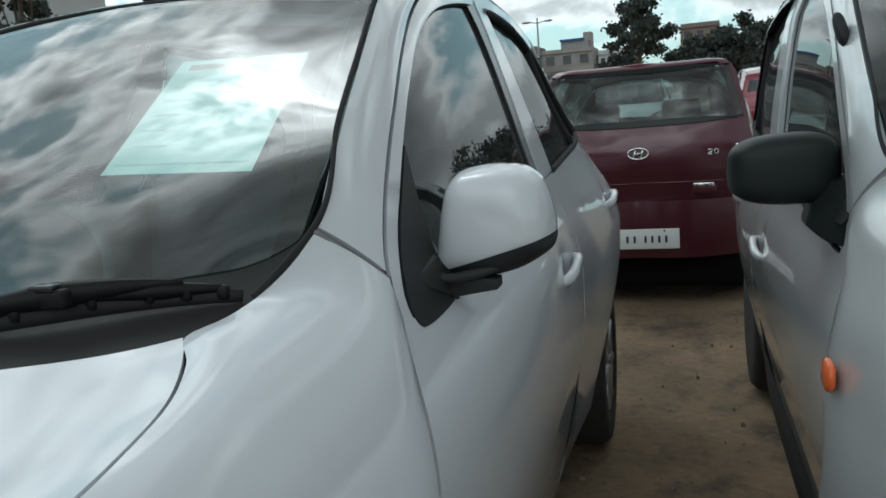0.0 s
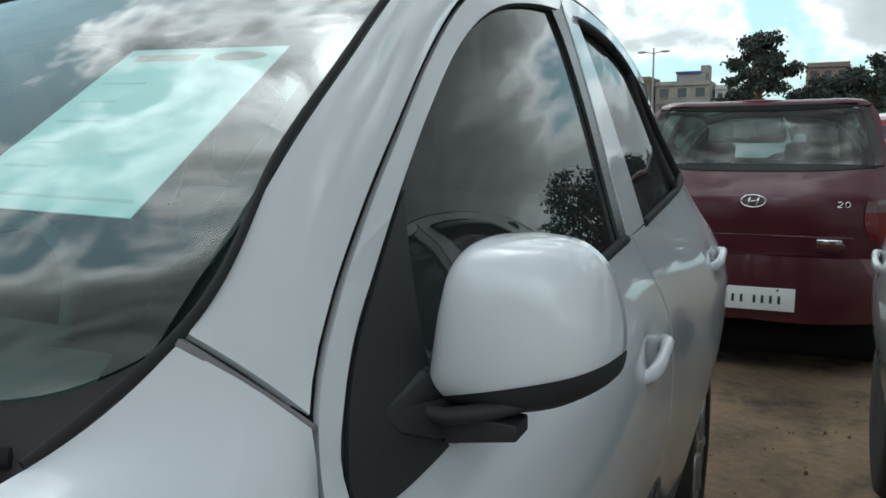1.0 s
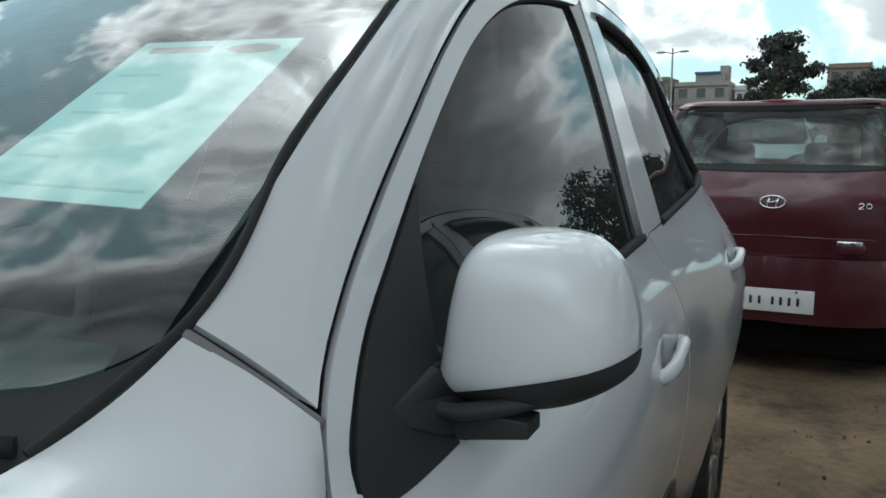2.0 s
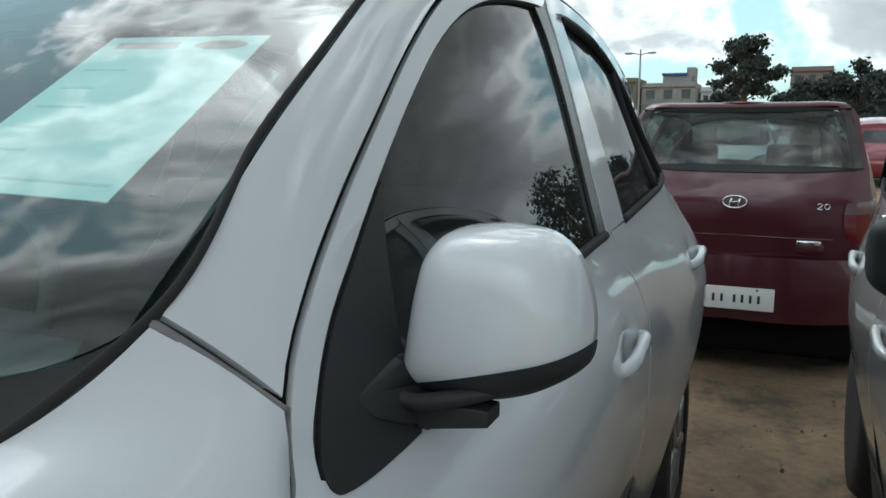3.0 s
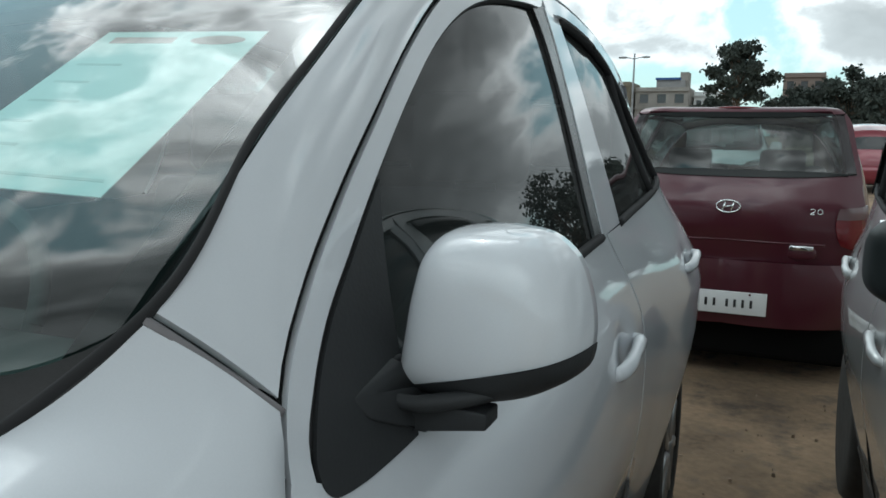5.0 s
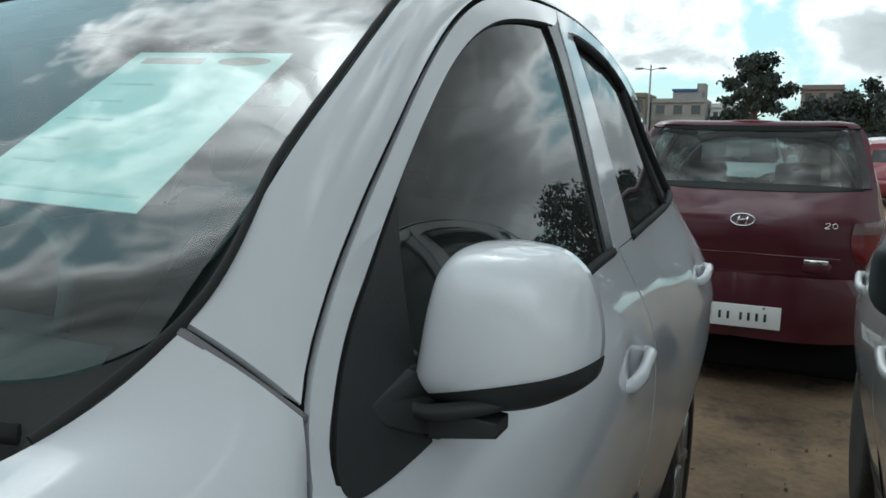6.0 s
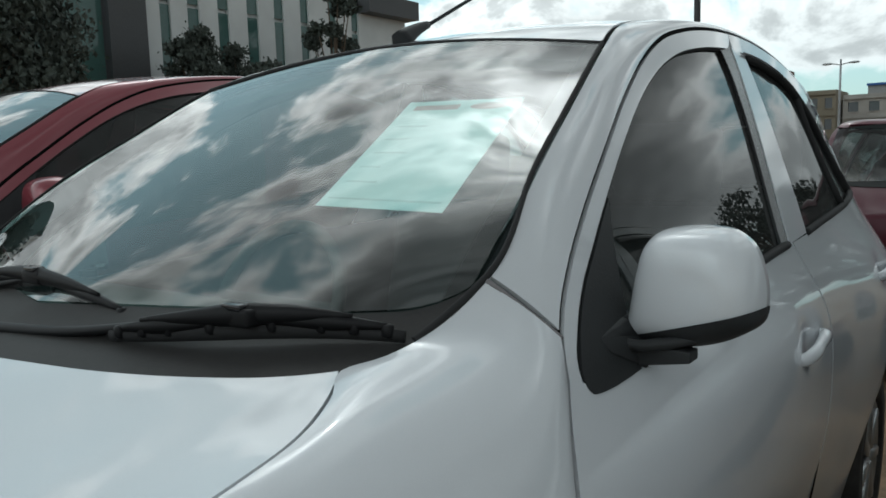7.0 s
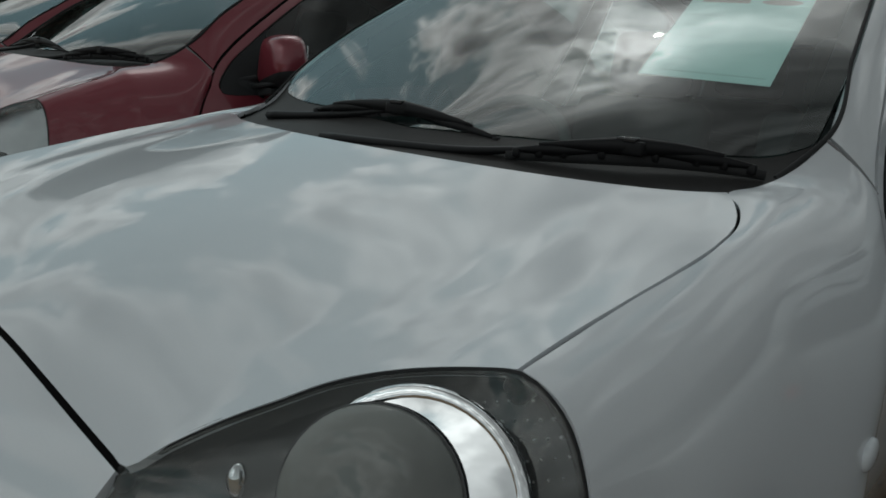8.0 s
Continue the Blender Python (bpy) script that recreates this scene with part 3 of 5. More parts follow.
        outer = [(2.79, 0.30), (2.81, 0.56), (3.02, 0.83), (3.28, 1.0), (3.50, 1.05), (3.68, 0.90), (3.72, 0.6), (3.70, 0.33)]
        fl3 = coons([(0, *p) for p in outer], [(0, *p) for p in arch], [(0, *outer[0]), (0, *arch[0])], [(0, *outer[-1]), (0, *arch[-1])], 50, 14)
        fl3[..., 0] = side_x(fl3[..., 1], fl3[..., 2]) - 0.004
        part("rear_wing", sheet(flip_x(inset(fl3, 0.002), s)), SILVER, car)
        pil = coons(on_side([(2.95, 1.462), (3.2, 1.42), (3.42, 1.34), (3.56, 1.20), (3.66, 1.0)]), on_side([(3.15, 1.38), (3.29, 1.26), (3.36, 1.12), (3.33, 1.03), (3.30, 0.98)]), on_side([(2.95, 1.462), (3.15, 1.38)]), on_side([(3.66, 1.0), (3.5, 1.03), (3.30, 0.98)]), 24, 10)
        part("rear_pillar", sheet(flip_x(pil, s)), SILVER, car)
        # side windows
        pane = coons(on_side(WIN_LOW, -0.012), on_side(WIN_UP[1:], -0.012), on_side([WIN_LOW[0], WIN_UP[1]], -0.012), on_side(WIN_BACK, -0.012), 50, 24)
        part("window_pane", sheet(flip_x(pane, s), 0.004), TINTED, door, "dark tinted side glass")
        pane2 = coons(on_side(REAR_LOW, -0.012), on_side(REAR_UP, -0.012), on_side(B_BACK, -0.012), on_side([REAR_LOW[-1], REAR_UP[-1]], -0.012), 40, 20)
        part("window_pane", sheet(flip_x(pane2, s), 0.004), TINTED, rdoor, "dark tinted side glass")
        part("window_seal", tube(fl(on_side(WIN_UP[1:], -0.009), s), 0.007, 6, n=70), RUBBER, door)
        part("window_seal", tube(fl(on_side(WIN_LOW[2:], -0.002), s), [0.003, 0.009, 0.009, 0.009, 0.009], 6, n=40), RUBBER, door)
        part("window_seal", tube(fl(on_side(REAR_UP, -0.005), s), 0.0105, 8, n=50), RUBBER, rdoor)
        part("window_seal", tube(fl(on_side(REAR_LOW, -0.002), s), 0.009, 6, n=40), RUBBER, rdoor)
        bp = loft([on_side([(y - 0.034, z) for y, z in WIN_BACK[:-1]] + [(2.26, 1.478)], -0.004), on_side(B_FRONT, -0.002)], 4, 24)
        part("pillar_trim", sheet(flip_x(bp, s), 0.006), ALLOY if boxy else BLACK_GLOSS, door, "grey metal pillar strip" if boxy else "black pillar trim")
        part("quarter_bar", tube(fl(on_side([(2.90, 1.10), (2.895, 1.25), (2.88, 1.395)], -0.005), s), 0.009, 6), RUBBER, rdoor)
        sail = coons(on_side([WIN_UP[0], (1.2667, 1.018), (1.2717, 1.0134), (1.2838, 1.0108), (1.3015, 1.0094), (1.3522, 1.0091), (1.394, 1.0105)], 0.0015), on_side(WIN_UP[1:6], 0.0015), on_side([WIN_UP[0], (1.2655, 1.0315), WIN_UP[1]], 0.0015), on_side([(1.394, 1.0105), (1.425, 1.10), WIN_UP[5]], 0.0015), 48, 16)
        part("mirror_sail", sheet(flip_x(sail, s), 0.008), BLACK_PLASTIC, door, "black plastic corner panel")
        # near-black tubes close behind the panel gaps paint the shade inside them
        for pts in (on_side(GAP_UP, -0.0155), on_side(DOOR_GAP_LOW, -0.0145), [(x - 0.001, y, z - 0.017) for x, y, z in HOOD_GAP], [(x - 0.004, y, z - 0.015) for x, y, z in DITCH], on_side(back_edge, -0.021)):
            part("panel_channel", tube(fl(pts, s), 0.012, 8, n=50), SHADE_BLACK, car)
        part("pillar_seal", tube(fl([(0.561, 1.2045, 1.1355), (0.592, 1.230, 1.1035), (0.620, 1.2555, 1.0705)], s), 0.0040, 8, n=14), GREY_SEAL, car, "grey rubber joint seal")
        rim = np.array([(0.535, 1.121, 1.088), (0.549, 1.163, 1.111)] + WS_EDGE)
        strip = loft([rim + np.array((0.001, 0, -0.003)), rim + np.array((-0.001, -0.001, 0.003)), rim + np.array((-0.003, -0.001, 0.0035)), rim + np.array((-0.0048, 0, 0.001))], 8, 60)
        part("screen_trim", sheet(flip_x(strip, s), 0.004), RUBBER, car)
        for name, hy, hz, pr in (("door_handle", 2.12, 0.885, door), ("door_handle", 2.93, 0.925, rdoor)):
            hx = float(side_x(hy, hz))
            grip = tube([(-0.006, -0.088, -0.004), (0.004, -0.080, -0.003), (0.012, -0.055, -0.001), (0.015, 0, 0.003), (0.012, 0.055, 0.001), (0.008, 0.080, -0.003), (-0.004, 0.088, -0.004)], [0.010, 0.012, 0.0115, 0.0105, 0.0115, 0.013, 0.011], 10, flat=1.15, n=26)
            part(name, move(grip, Matrix.Translation((hx * s, hy, hz)) @ Matrix.Rotation(radians(5), 4, "X") @ (Matrix.Scale(-1, 4, (1, 0, 0)) if s < 0 else Matrix())), SILVER, pr, "body-coloured pull handle")
        if boxy:
            plain_mirror(door, s)
            upper = loft([on_side(REAR_UP, 0.008), on_side([(y, z - 0.012) for y, z in REAR_UP], 0.012), on_side([(y - 0.004, z - 0.024) for y, z in REAR_UP], 0.012)], 6, 40)
            part("rain_visor", sheet(flip_x(upper, s), 0.004), BLACK_GLOSS, rdoor, "smoked rain visor over the rear window")
            part("pillar_aerial_base", move(blob(0.010, 0.016, 0.030, 2.6, 14, 10), pose(0.535 * s, 1.52, 1.33, -30)), BLACK_PLASTIC, car, "black aerial foot on the front pillar")
        else:
            side_mirror(door, s, CAP, mirror_size)
        part("side_repeater", move(blob(0.009, 0.028, 0.019, 2.4, 16, 10), pose((0.700 if boxy else 0.705) * s, 1.085 if boxy else 1.065, 0.905 if boxy else 0.80)), FLASH, car, "oval side indicator")
        head_lamp(car, s, short_nose)
        if sill:
            ys = np.linspace(1.14, 2.84, 6)
            part("side_sill", sheet(flip_x(loft([on_side([(q, 0.33) for q in ys], 0.002), [(0.640, q, 0.28) for q in ys], [(0.632, q, 0.24) for q in ys], [(0.60, q, 0.20) for q in ys]], 12, 12), s), 0.01), BLACK_PLASTIC, car)
        wheel(car, track * s, 0.77, s=s)
        wheel(car, (track if boxy else track + 0.05) * s, 3.18, s=s)
    # windscreen, cowl, roof, rear
    ws = coons(GLASS_LOW, HEADER, [(0, 1.018, 1.096), (0, 1.36, 1.296), (0, 1.70, 1.475)], [GLASS_LOW[-1]] + WS_EDGE[1:], 44, 46)
    ws = fair(np.concatenate([flip_x(ws, -1)[:0:-1], ws]), 3)
    part("windscreen", sheet(ws, 0.005), WINDSCREEN, car, "windscreen reflecting clouds")
    for cols in (ws[:4], ws[-4:]):
        part("black_border", sheet(cols - np.array((0, -0.004, 0.006)), 0.0), FRIT, car, "black printed border of the glass")
    cowl = coons(COWL + COWL_END[1:], GLASS_LOW, [(0, 0.873, 1.068), (0, 0.95, 1.070), (0, 1.018, 1.096)], [COWL_END[-1], GLASS_LOW[-1]], 30, 10)
    cowl[..., 2] -= np.linspace(0.010, 0.002, 10)
    cowl = np.concatenate([flip_x(cowl, -1)[:0:-1], cowl])
    part("cowl_panel", sheet(cowl), SCUTTLE, car, "dark plastic scuttle under the wipers")
    roof = coons(HEADER, [(0, 3.50, 1.40), (0.21, 3.495, 1.392), (0.395, 3.48, 1.372)], [(0, 1.70, 1.475), (0, 1.95, 1.523), (0, 2.4, 1.556), (0, 2.9, 1.53), (0, 3.5, 1.40)], DITCH, 24, 40)
    roof = np.concatenate([flip_x(roof, -1)[:0:-1], roof])
    part("roof", sheet(inset(roof, 0.004)), SILVER, car)
    part("header_trim", tube(fl(HEADER[::-1], -1)[:-1] + [(x, y, z - 0.002) for x, y, z in HEADER], 0.0045, 6, n=60), RUBBER, car)
    tail = loft([[(0, 3.50, 1.40), (0.205, 3.495, 1.392), (0.405, 3.48, 1.368)], [(0, 3.56, 1.33), (0.255, 3.54, 1.33), (0.445, 3.50, 1.31)], [(0, 3.66, 1.05), (0.305, 3.64, 1.05), (0.535, 3.58, 1.05)], [(0, 3.74, 0.80), (0.305, 3.72, 0.80), (0.595, 3.64, 0.80)], [(0, 3.76, 0.55), (0.355, 3.74, 0.55), (0.615, 3.68, 0.55)]], 26, 14).transpose(1, 0, 2)
    part("tailgate", sheet(np.concatenate([flip_x(tail, -1)[:0:-1], tail])), SILVER, car)
    rear_glass = tail[:11, 5:14] + np.array((0, 0.006, 0.003))
    part("rear_window", sheet(np.concatenate([flip_x(rear_glass, -1)[:0:-1], rear_glass]), 0.005), BLACK_GLOSS, car, "dark rear window")
    for name, plan in (("front_bumper", [(0, 0.06), (0.30, 0.09), (0.50, 0.19), (0.60, 0.33), (0.64, 0.46)]), ("rear_bumper", [(0, 3.80), (0.30, 3.785), (0.48, 3.73), (0.555, 3.64), (0.585, 3.55)])):
        mid_y = 1.9
        half = loft([[(q * k, mid_y + (w - mid_y) * k, h) for q, w in plan] for k, h in ((0.97, 0.63), (1.0, 0.56), (1.0, 0.42), (0.985, 0.30), (0.94, 0.21))], 16, 18)
        part(name, sheet(np.concatenate([flip_x(half, -1)[:, :0:-1], half], axis=1), 0.02, (0, 1.9, 0.5)), SILVER, car)
    nose = coons(NOSE, [(0, 0.10, 0.55), (0.16, 0.11, 0.55), (0.34, 0.15, 0.55)], [NOSE[0], (0, 0.20, 0.78), (0, 0.10, 0.55)], [NOSE[-1], (0.36, 0.24, 0.76), (0.34, 0.15, 0.55)], 12, 14)
    # painted shade in the gap between bonnet and nose
    part("panel_channel", tube([(x, y + 0.003, z - 0.013) for x, y, z in fl(NOSE[::-1], -1)[:-1] + NOSE], 0.0088, 8, n=60), SHADE_BLACK, car)
    part("nose_panel", sheet(inset(np.concatenate([flip_x(nose, -1)[:0:-1], nose]), 0.004)), SILVER, car)
    part("floor_pan", box(-0.575, 0.575, 0.45, 3.5, 0.17, 0.32, 0.03), BLACK_PLASTIC, car)
    part("engine_bay", box(-0.50, 0.50, 0.42, 1.0, 0.32, 0.84, 0.04), BLACK_PLASTIC, car)
    cabin(car)
    wipers(car)
    if aerial:
        part("aerial", merge(tube([(0, 1.76, 1.492), (0, 1.80, 1.515), (0, 1.85, 1.535)], [0.022, 0.014, 0.008], 8, n=8), tube([(0, 1.82, 1.52), (0, 2.20, 1.70)], 0.004, 6)), BLACK_PLASTIC, car, "black roof aerial")
    if short_nose:
        # a stub bonnet with lamps that sweep back
        for ob in car.children_recursive:
            if ob.type == "MESH":
                wheel_part = ob.name.startswith(("rim", "wheel"))
                for v in ob.data.vertices:
                    if v.co.y < 1.02:
                        v.co.y = v.co.y + 0.12 if wheel_part else 1.02 - (1.02 - v.co.y) * 0.5
    if boxy:
        # lower waistline, wider and taller cabin
        for ob in car.children_recursive:
            if ob.type == "MESH" and not ob.name.startswith(("mirror", "rim", "wheel")):
                for v in ob.data.vertices:
                    v.co.x -= math.copysign(0.05 * math.exp(-((v.co.y - 3.12) / 0.42) ** 2) * min(1.0, max(0.0, (1.22 - v.co.z) / 0.37)), v.co.x)
                    v.co.x *= 1 + 0.17 * min(1.0, max(0.0, (v.co.z - 1.0) / 0.4))
                    v.co.z = float(np.interp(v.co.z, (0, 0.3, 0.6, 0.885, 1.05, 1.55), (0, 0.28, 0.57, 0.80, 1.01, 1.58)))
    return car


def side_mirror(door, s, CAP, size=1.0):
    base = empty("door_mirror")
    base.parent = door
    base.matrix_local = Matrix.Translation((0.645 * s, 1.40, 1.06)) @ Matrix.Scale(size, 4) @ Matrix.Translation((-0.69 * s, -1.40, -1.06))
    # the head: a boxy dome over an outline, body colour above a slanting line and black below it
    outline = [(-0.080, -0.060), (-0.074, -0.024), (-0.065, 0.020), (-0.055, 0.048), (-0.042, 0.061), (-0.020, 0.066), (0.015, 0.067), (0.042, 0.062), (0.060, 0.048), (0.072, 0.020), (0.076, -0.014), (0.072, -0.036), (0.048, -0.056), (0.008, -0.071), (-0.045, -0.074), (-0.074, -0.070), (-0.080, -0.060)]
    ring = cr([(a, 0, b) for a, b in outline], 73)[:-1]
    place = Matrix.Translation((0.747 * s, 1.455, 1.108)) @ Matrix.Rotation(radians(-6 * s), 4, "Z")

    def dome(grow, depth, keep):
        bm = bmesh.new()
        rows = []
        for k in range(22):
            a = math.pi / 2 * (1 - k / 22)
            r, y = math.sin(a) ** (2 / 4.4), -depth * math.cos(a) ** (2 / 2.7)
            rows.append([bm.verts.new((q[0] * r * grow * s, y, q[2] * r * grow)) for q in ring])
        for r0, r1 in zip(rows, rows[1:]):
            for i in range(len(ring)):
                k = (i + 1) % len(ring)
                bm.faces.new((r0[i], r0[k], r1[k], r1[i])).smooth = True
        bm.faces.new(rows[-1]).smooth = True
        bm.faces.new(rows[0][::-1])
        # the split runs lower beside the door and rises outwards
        n = Vector((-0.30 * s, 0, 1.0)).normalized()
        bmesh.ops.bisect_plane(bm, geom=bm.verts[:] + bm.edges[:] + bm.faces[:], plane_co=(0, 0, -0.043), plane_no=n, clear_inner=keep > 0, clear_outer=keep < 0)
        bmesh.ops.recalc_face_normals(bm, faces=bm.faces)
        return move(bm, place)

    def hull(pts, bevel):
        bm = bmesh.new()
        for p in fl(pts, s):
            bm.verts.new(p)
        bmesh.ops.convex_hull(bm, input=bm.verts)
        bmesh.ops.delete(bm, geom=[v for v in bm.verts if not v.link_faces], context="VERTS")
        bmesh.ops.dissolve_limit(bm, angle_limit=radians(3), verts=bm.verts, edges=bm.edges)
        bmesh.ops.bevel(bm, geom=bm.edges[:], offset=bevel, segments=3, affect="EDGES", profile=0.6)
        for f in bm.faces:
            f.smooth = True
        return bm
    part("mirror_cap", dome(1.0, 0.074, 1), CAP, base, "rounded mirror cap")
    part("mirror_skirt", dome(1.012, 0.076, -1), BLACK_PLASTIC, base, "black lower mirror housing")
    part("mirror_back", move(box(-0.058, 0.058, 0.0, 0.012, -0.045, 0.045, 0.005), place), BLACK_PLASTIC, base)
    arm = hull([(0.640, 1.386, 1.006), (0.640, 1.420, 1.006), (0.640, 1.386, 1.044), (0.640, 1.420, 1.044), (0.754, 1.388, 1.025), (0.754, 1.416, 1.025), (0.754, 1.388, 1.038), (0.754, 1.416, 1.038)], 0.002)
    part("mirror_arm", arm, BLACK_PLASTIC, base, "black folding mirror arm")
    fin = hull([(0.650, 1.318, 1.063), (0.674, 1.328, 1.058), (0.650, 1.326, 1.043), (0.684, 1.338, 1.040), (0.688, 1.384, 1.045), (0.696, 1.386, 1.020), (0.650, 1.395, 1.075), (0.678, 1.400, 1.066), (0.694, 1.406, 1.046), (0.650, 1.404, 1.006), (0.700, 1.406, 1.008)], 0.002)
    part("mirror_foot", fin, BLACK_PLASTIC, base)
    cuff = tube(fl([(0.676, 1.412, 1.067), (0.667, 1.396, 1.062), (0.667, 1.384, 1.054), (0.676, 1.377, 1.046), (0.694, 1.377, 1.042), (0.722, 1.384, 1.045), (0.752, 1.396, 1.051), (0.780, 1.412, 1.060)], s), [0.003, 0.0045, 0.0058, 0.0066, 0.0072, 0.0066, 0.005, 0.002], 14, n=34)
    part("mirror_cuff", cuff, BLACK_PLASTIC, base, "rounded black pivot cuff")
    part("mirror_glass", move(box(-0.055, 0.055, 0.013, 0.016, -0.042, 0.042, 0.001, 1), place), CHROME, base, "mirror glass")


def plain_mirror(door, s):
    """A black oval mirror on a foot that widens into the window's corner."""
    base = empty("door_mirror")
    base.parent = door
    head = blob(0.094, 0.062, 0.064, 3.4, 40, 26)
    for v in head.verts:
        v.co.z *= 1 - 0.9 * max(0.0, v.co.x * s) * 1.2
        if v.co.y > 0:
            v.co.y *= 0.35
    part("mirror_housing", move(head, Matrix.Translation((0.722 * s, 1.42, 1.092)) @ Matrix.Rotation(radians(-8 * s), 4, "Z")), MIRROR_BLACK, base, "black oval mirror housing")
    foot = bmesh.new()
    for p in fl([(0.60, 1.30, 1.09), (0.60, 1.46, 1.09), (0.668, 1.395, 1.06), (0.668, 1.44, 1.06), (0.680, 1.38, 1.02), (0.680, 1.44, 1.02), (0.690, 1.375, 0.995), (0.690, 1.44, 0.995), (0.665, 1.34, 0.972), (0.66, 1.44, 0.975), (0.62, 1.29, 0.96)], s):
        foot.verts.new(p)
    bmesh.ops.convex_hull(foot, input=foot.verts)
    bmesh.ops.bevel(foot, geom=foot.edges[:], offset=0.006, segments=3, affect="EDGES", profile=0.6)
    part("mirror_foot", foot, MIRROR_BLACK, base)
    part("mirror_glass", move(box(-0.075, 0.075, 0.020, 0.024, -0.048, 0.048, 0.001, 1), pose(0.722 * s, 1.42, 1.092)), CHROME, base, "mirror glass")


def head_lamp(car, s, plain=False):
    low = [(0.34, 0.372, 0.890), (0.375, 0.30, 0.80), (0.455, 0.26, 0.70), (0.555, 0.33, 0.66), (0.62, 0.44, 0.70)]
    g = coons(LAMP_TOP, low[::1], [LAMP_TOP[0], low[0]], [LAMP_TOP[-1], (0.590, 0.572, 0.970), (0.625, 0.561, 0.925), (0.640, 0.535, 0.82), low[-1]], 24, 16)
    lamp = part("head_lamp", sheet(flip_x(inset(g, 0.003), s), 0.03), LENS, car, "clear round-cornered headlamp")
    part("lamp_bezel", sheet(flip_x(g - np.array((0.02, -0.035, 0.02)), s), 0.0), ALLOY if plain else LAMP_DARK, lamp, "bright lamp housing" if plain else "dark lamp housing")
    rim_line = [tuple(g[i, 0]) for i in range(0, 24, 2)] + [tuple(g[-1, j]) for j in range(0, 16, 2)]
    part("lamp_seal", tube(fl([(x - 0.004, y + 0.001, z - 0.004) for x, y, z in rim_line], s), 0.0036, 8, n=50), RUBBER, lamp, "black seal round the lamp")
    if plain:
        return
    c = Matrix.Translation((0.531 * s, 0.489, 0.901)) @ Matrix.Rotation(radians(28 * s), 4, "Z") @ Matrix.Rotation(radians(-24), 4, "X")
    ring = lathe([(-0.012, 0.083), (-0.017, 0.081), (-0.010, 0.070), (0.002, 0.058), (0.018, 0.053), (0.018, 0.081)], "y", 48)
    part("lamp_ring", move(ring, c), CHROME, lamp, "chrome ring round the bulb")
    dots = []
    for i in range(14):
        for j in range(5):
            p = g[int(15 + i * 0.6)] [1] * (1 - (j + 0.5) / 5) + g[int(15 + i * 0.6)][4] * (j + 0.5) / 5
            q = g[min(23, int(16 + i * 0.6))][1] * (1 - (j + 0.5) / 5) + g[min(23, int(16 + i * 0.6))][4] * (j + 0.5) / 5
            f = 15 + i * 0.6 - int(15 + i * 0.6)
            p = p * (1 - f) + q * f + np.array((-0.006, 0.010, -0.006))
            dots.append(move(box(-0.0009, 0.0009, -0.0006, 0.0006, -0.0009, 0.0009, 0.0003, 1), Matrix.Translation((p[0] * s, p[1], p[2]))))
    part("reflex_dots", merge(*dots), ALLOY, lamp, "grid of small lens prisms")
    inner = c @ Matrix.Translation((-0.028 * s, -0.018, -0.002))
    part("lamp_glass", move(lathe([(0.0, 0.067), (-0.006, 0.065), (-0.013, 0.051), (-0.017, 0.029), (-0.018, 0.004)], "y", 36), inner), SMOKE, lamp, "smoked inner lens")
    part("lens_rim", move(tube([(0.067 * math.cos(a), 0, 0.067 * math.sin(a)) for a in np.linspace(0, 2 * math.pi, 25)], 0.0011, 6, n=60, caps=False), inner), LAMP_DARK, lamp)
    part("marker_bulb", move(blob(0.008, 0.010, 0.016, 2, 12, 8), Matrix.Translation((0.405 * s, 0.43, 0.885))), CHROME, lamp, "small marker bulb")
    bowl = lathe([(0.012, 0.074), (0.03, 0.070), (0.06, 0.045), (0.07, 0.012), (0.075, 0.010), (0.02, 0.069)], "y", 32)
    part("reflector", move(bowl, c), CHROME, lamp, "chrome reflector bowl")
    for k in range(6):
        part("reflector_rib", move(box(-0.0012, 0.0012, 0.0, 0.010, -0.040 + 0.002 * abs(k - 3), 0.012, 0.0005, 1), c @ pose((0.004 + k * 0.009) * s, 0.004, -0.006, 0, 24 * s, 0)), ALLOY, lamp)
    part("bulb_shield", move(blob(0.020, 0.014, 0.016, 2.4, 16, 10), c @ Matrix.Translation((0.012 * s, -0.002, 0.014))), LAMP_DARK, lamp)
    part("bulb", move(blob(0.012, 0.03, 0.012, 2.2, 12, 8), c @ Matrix.Translation((0, 0.03, 0))), LENS, lamp)


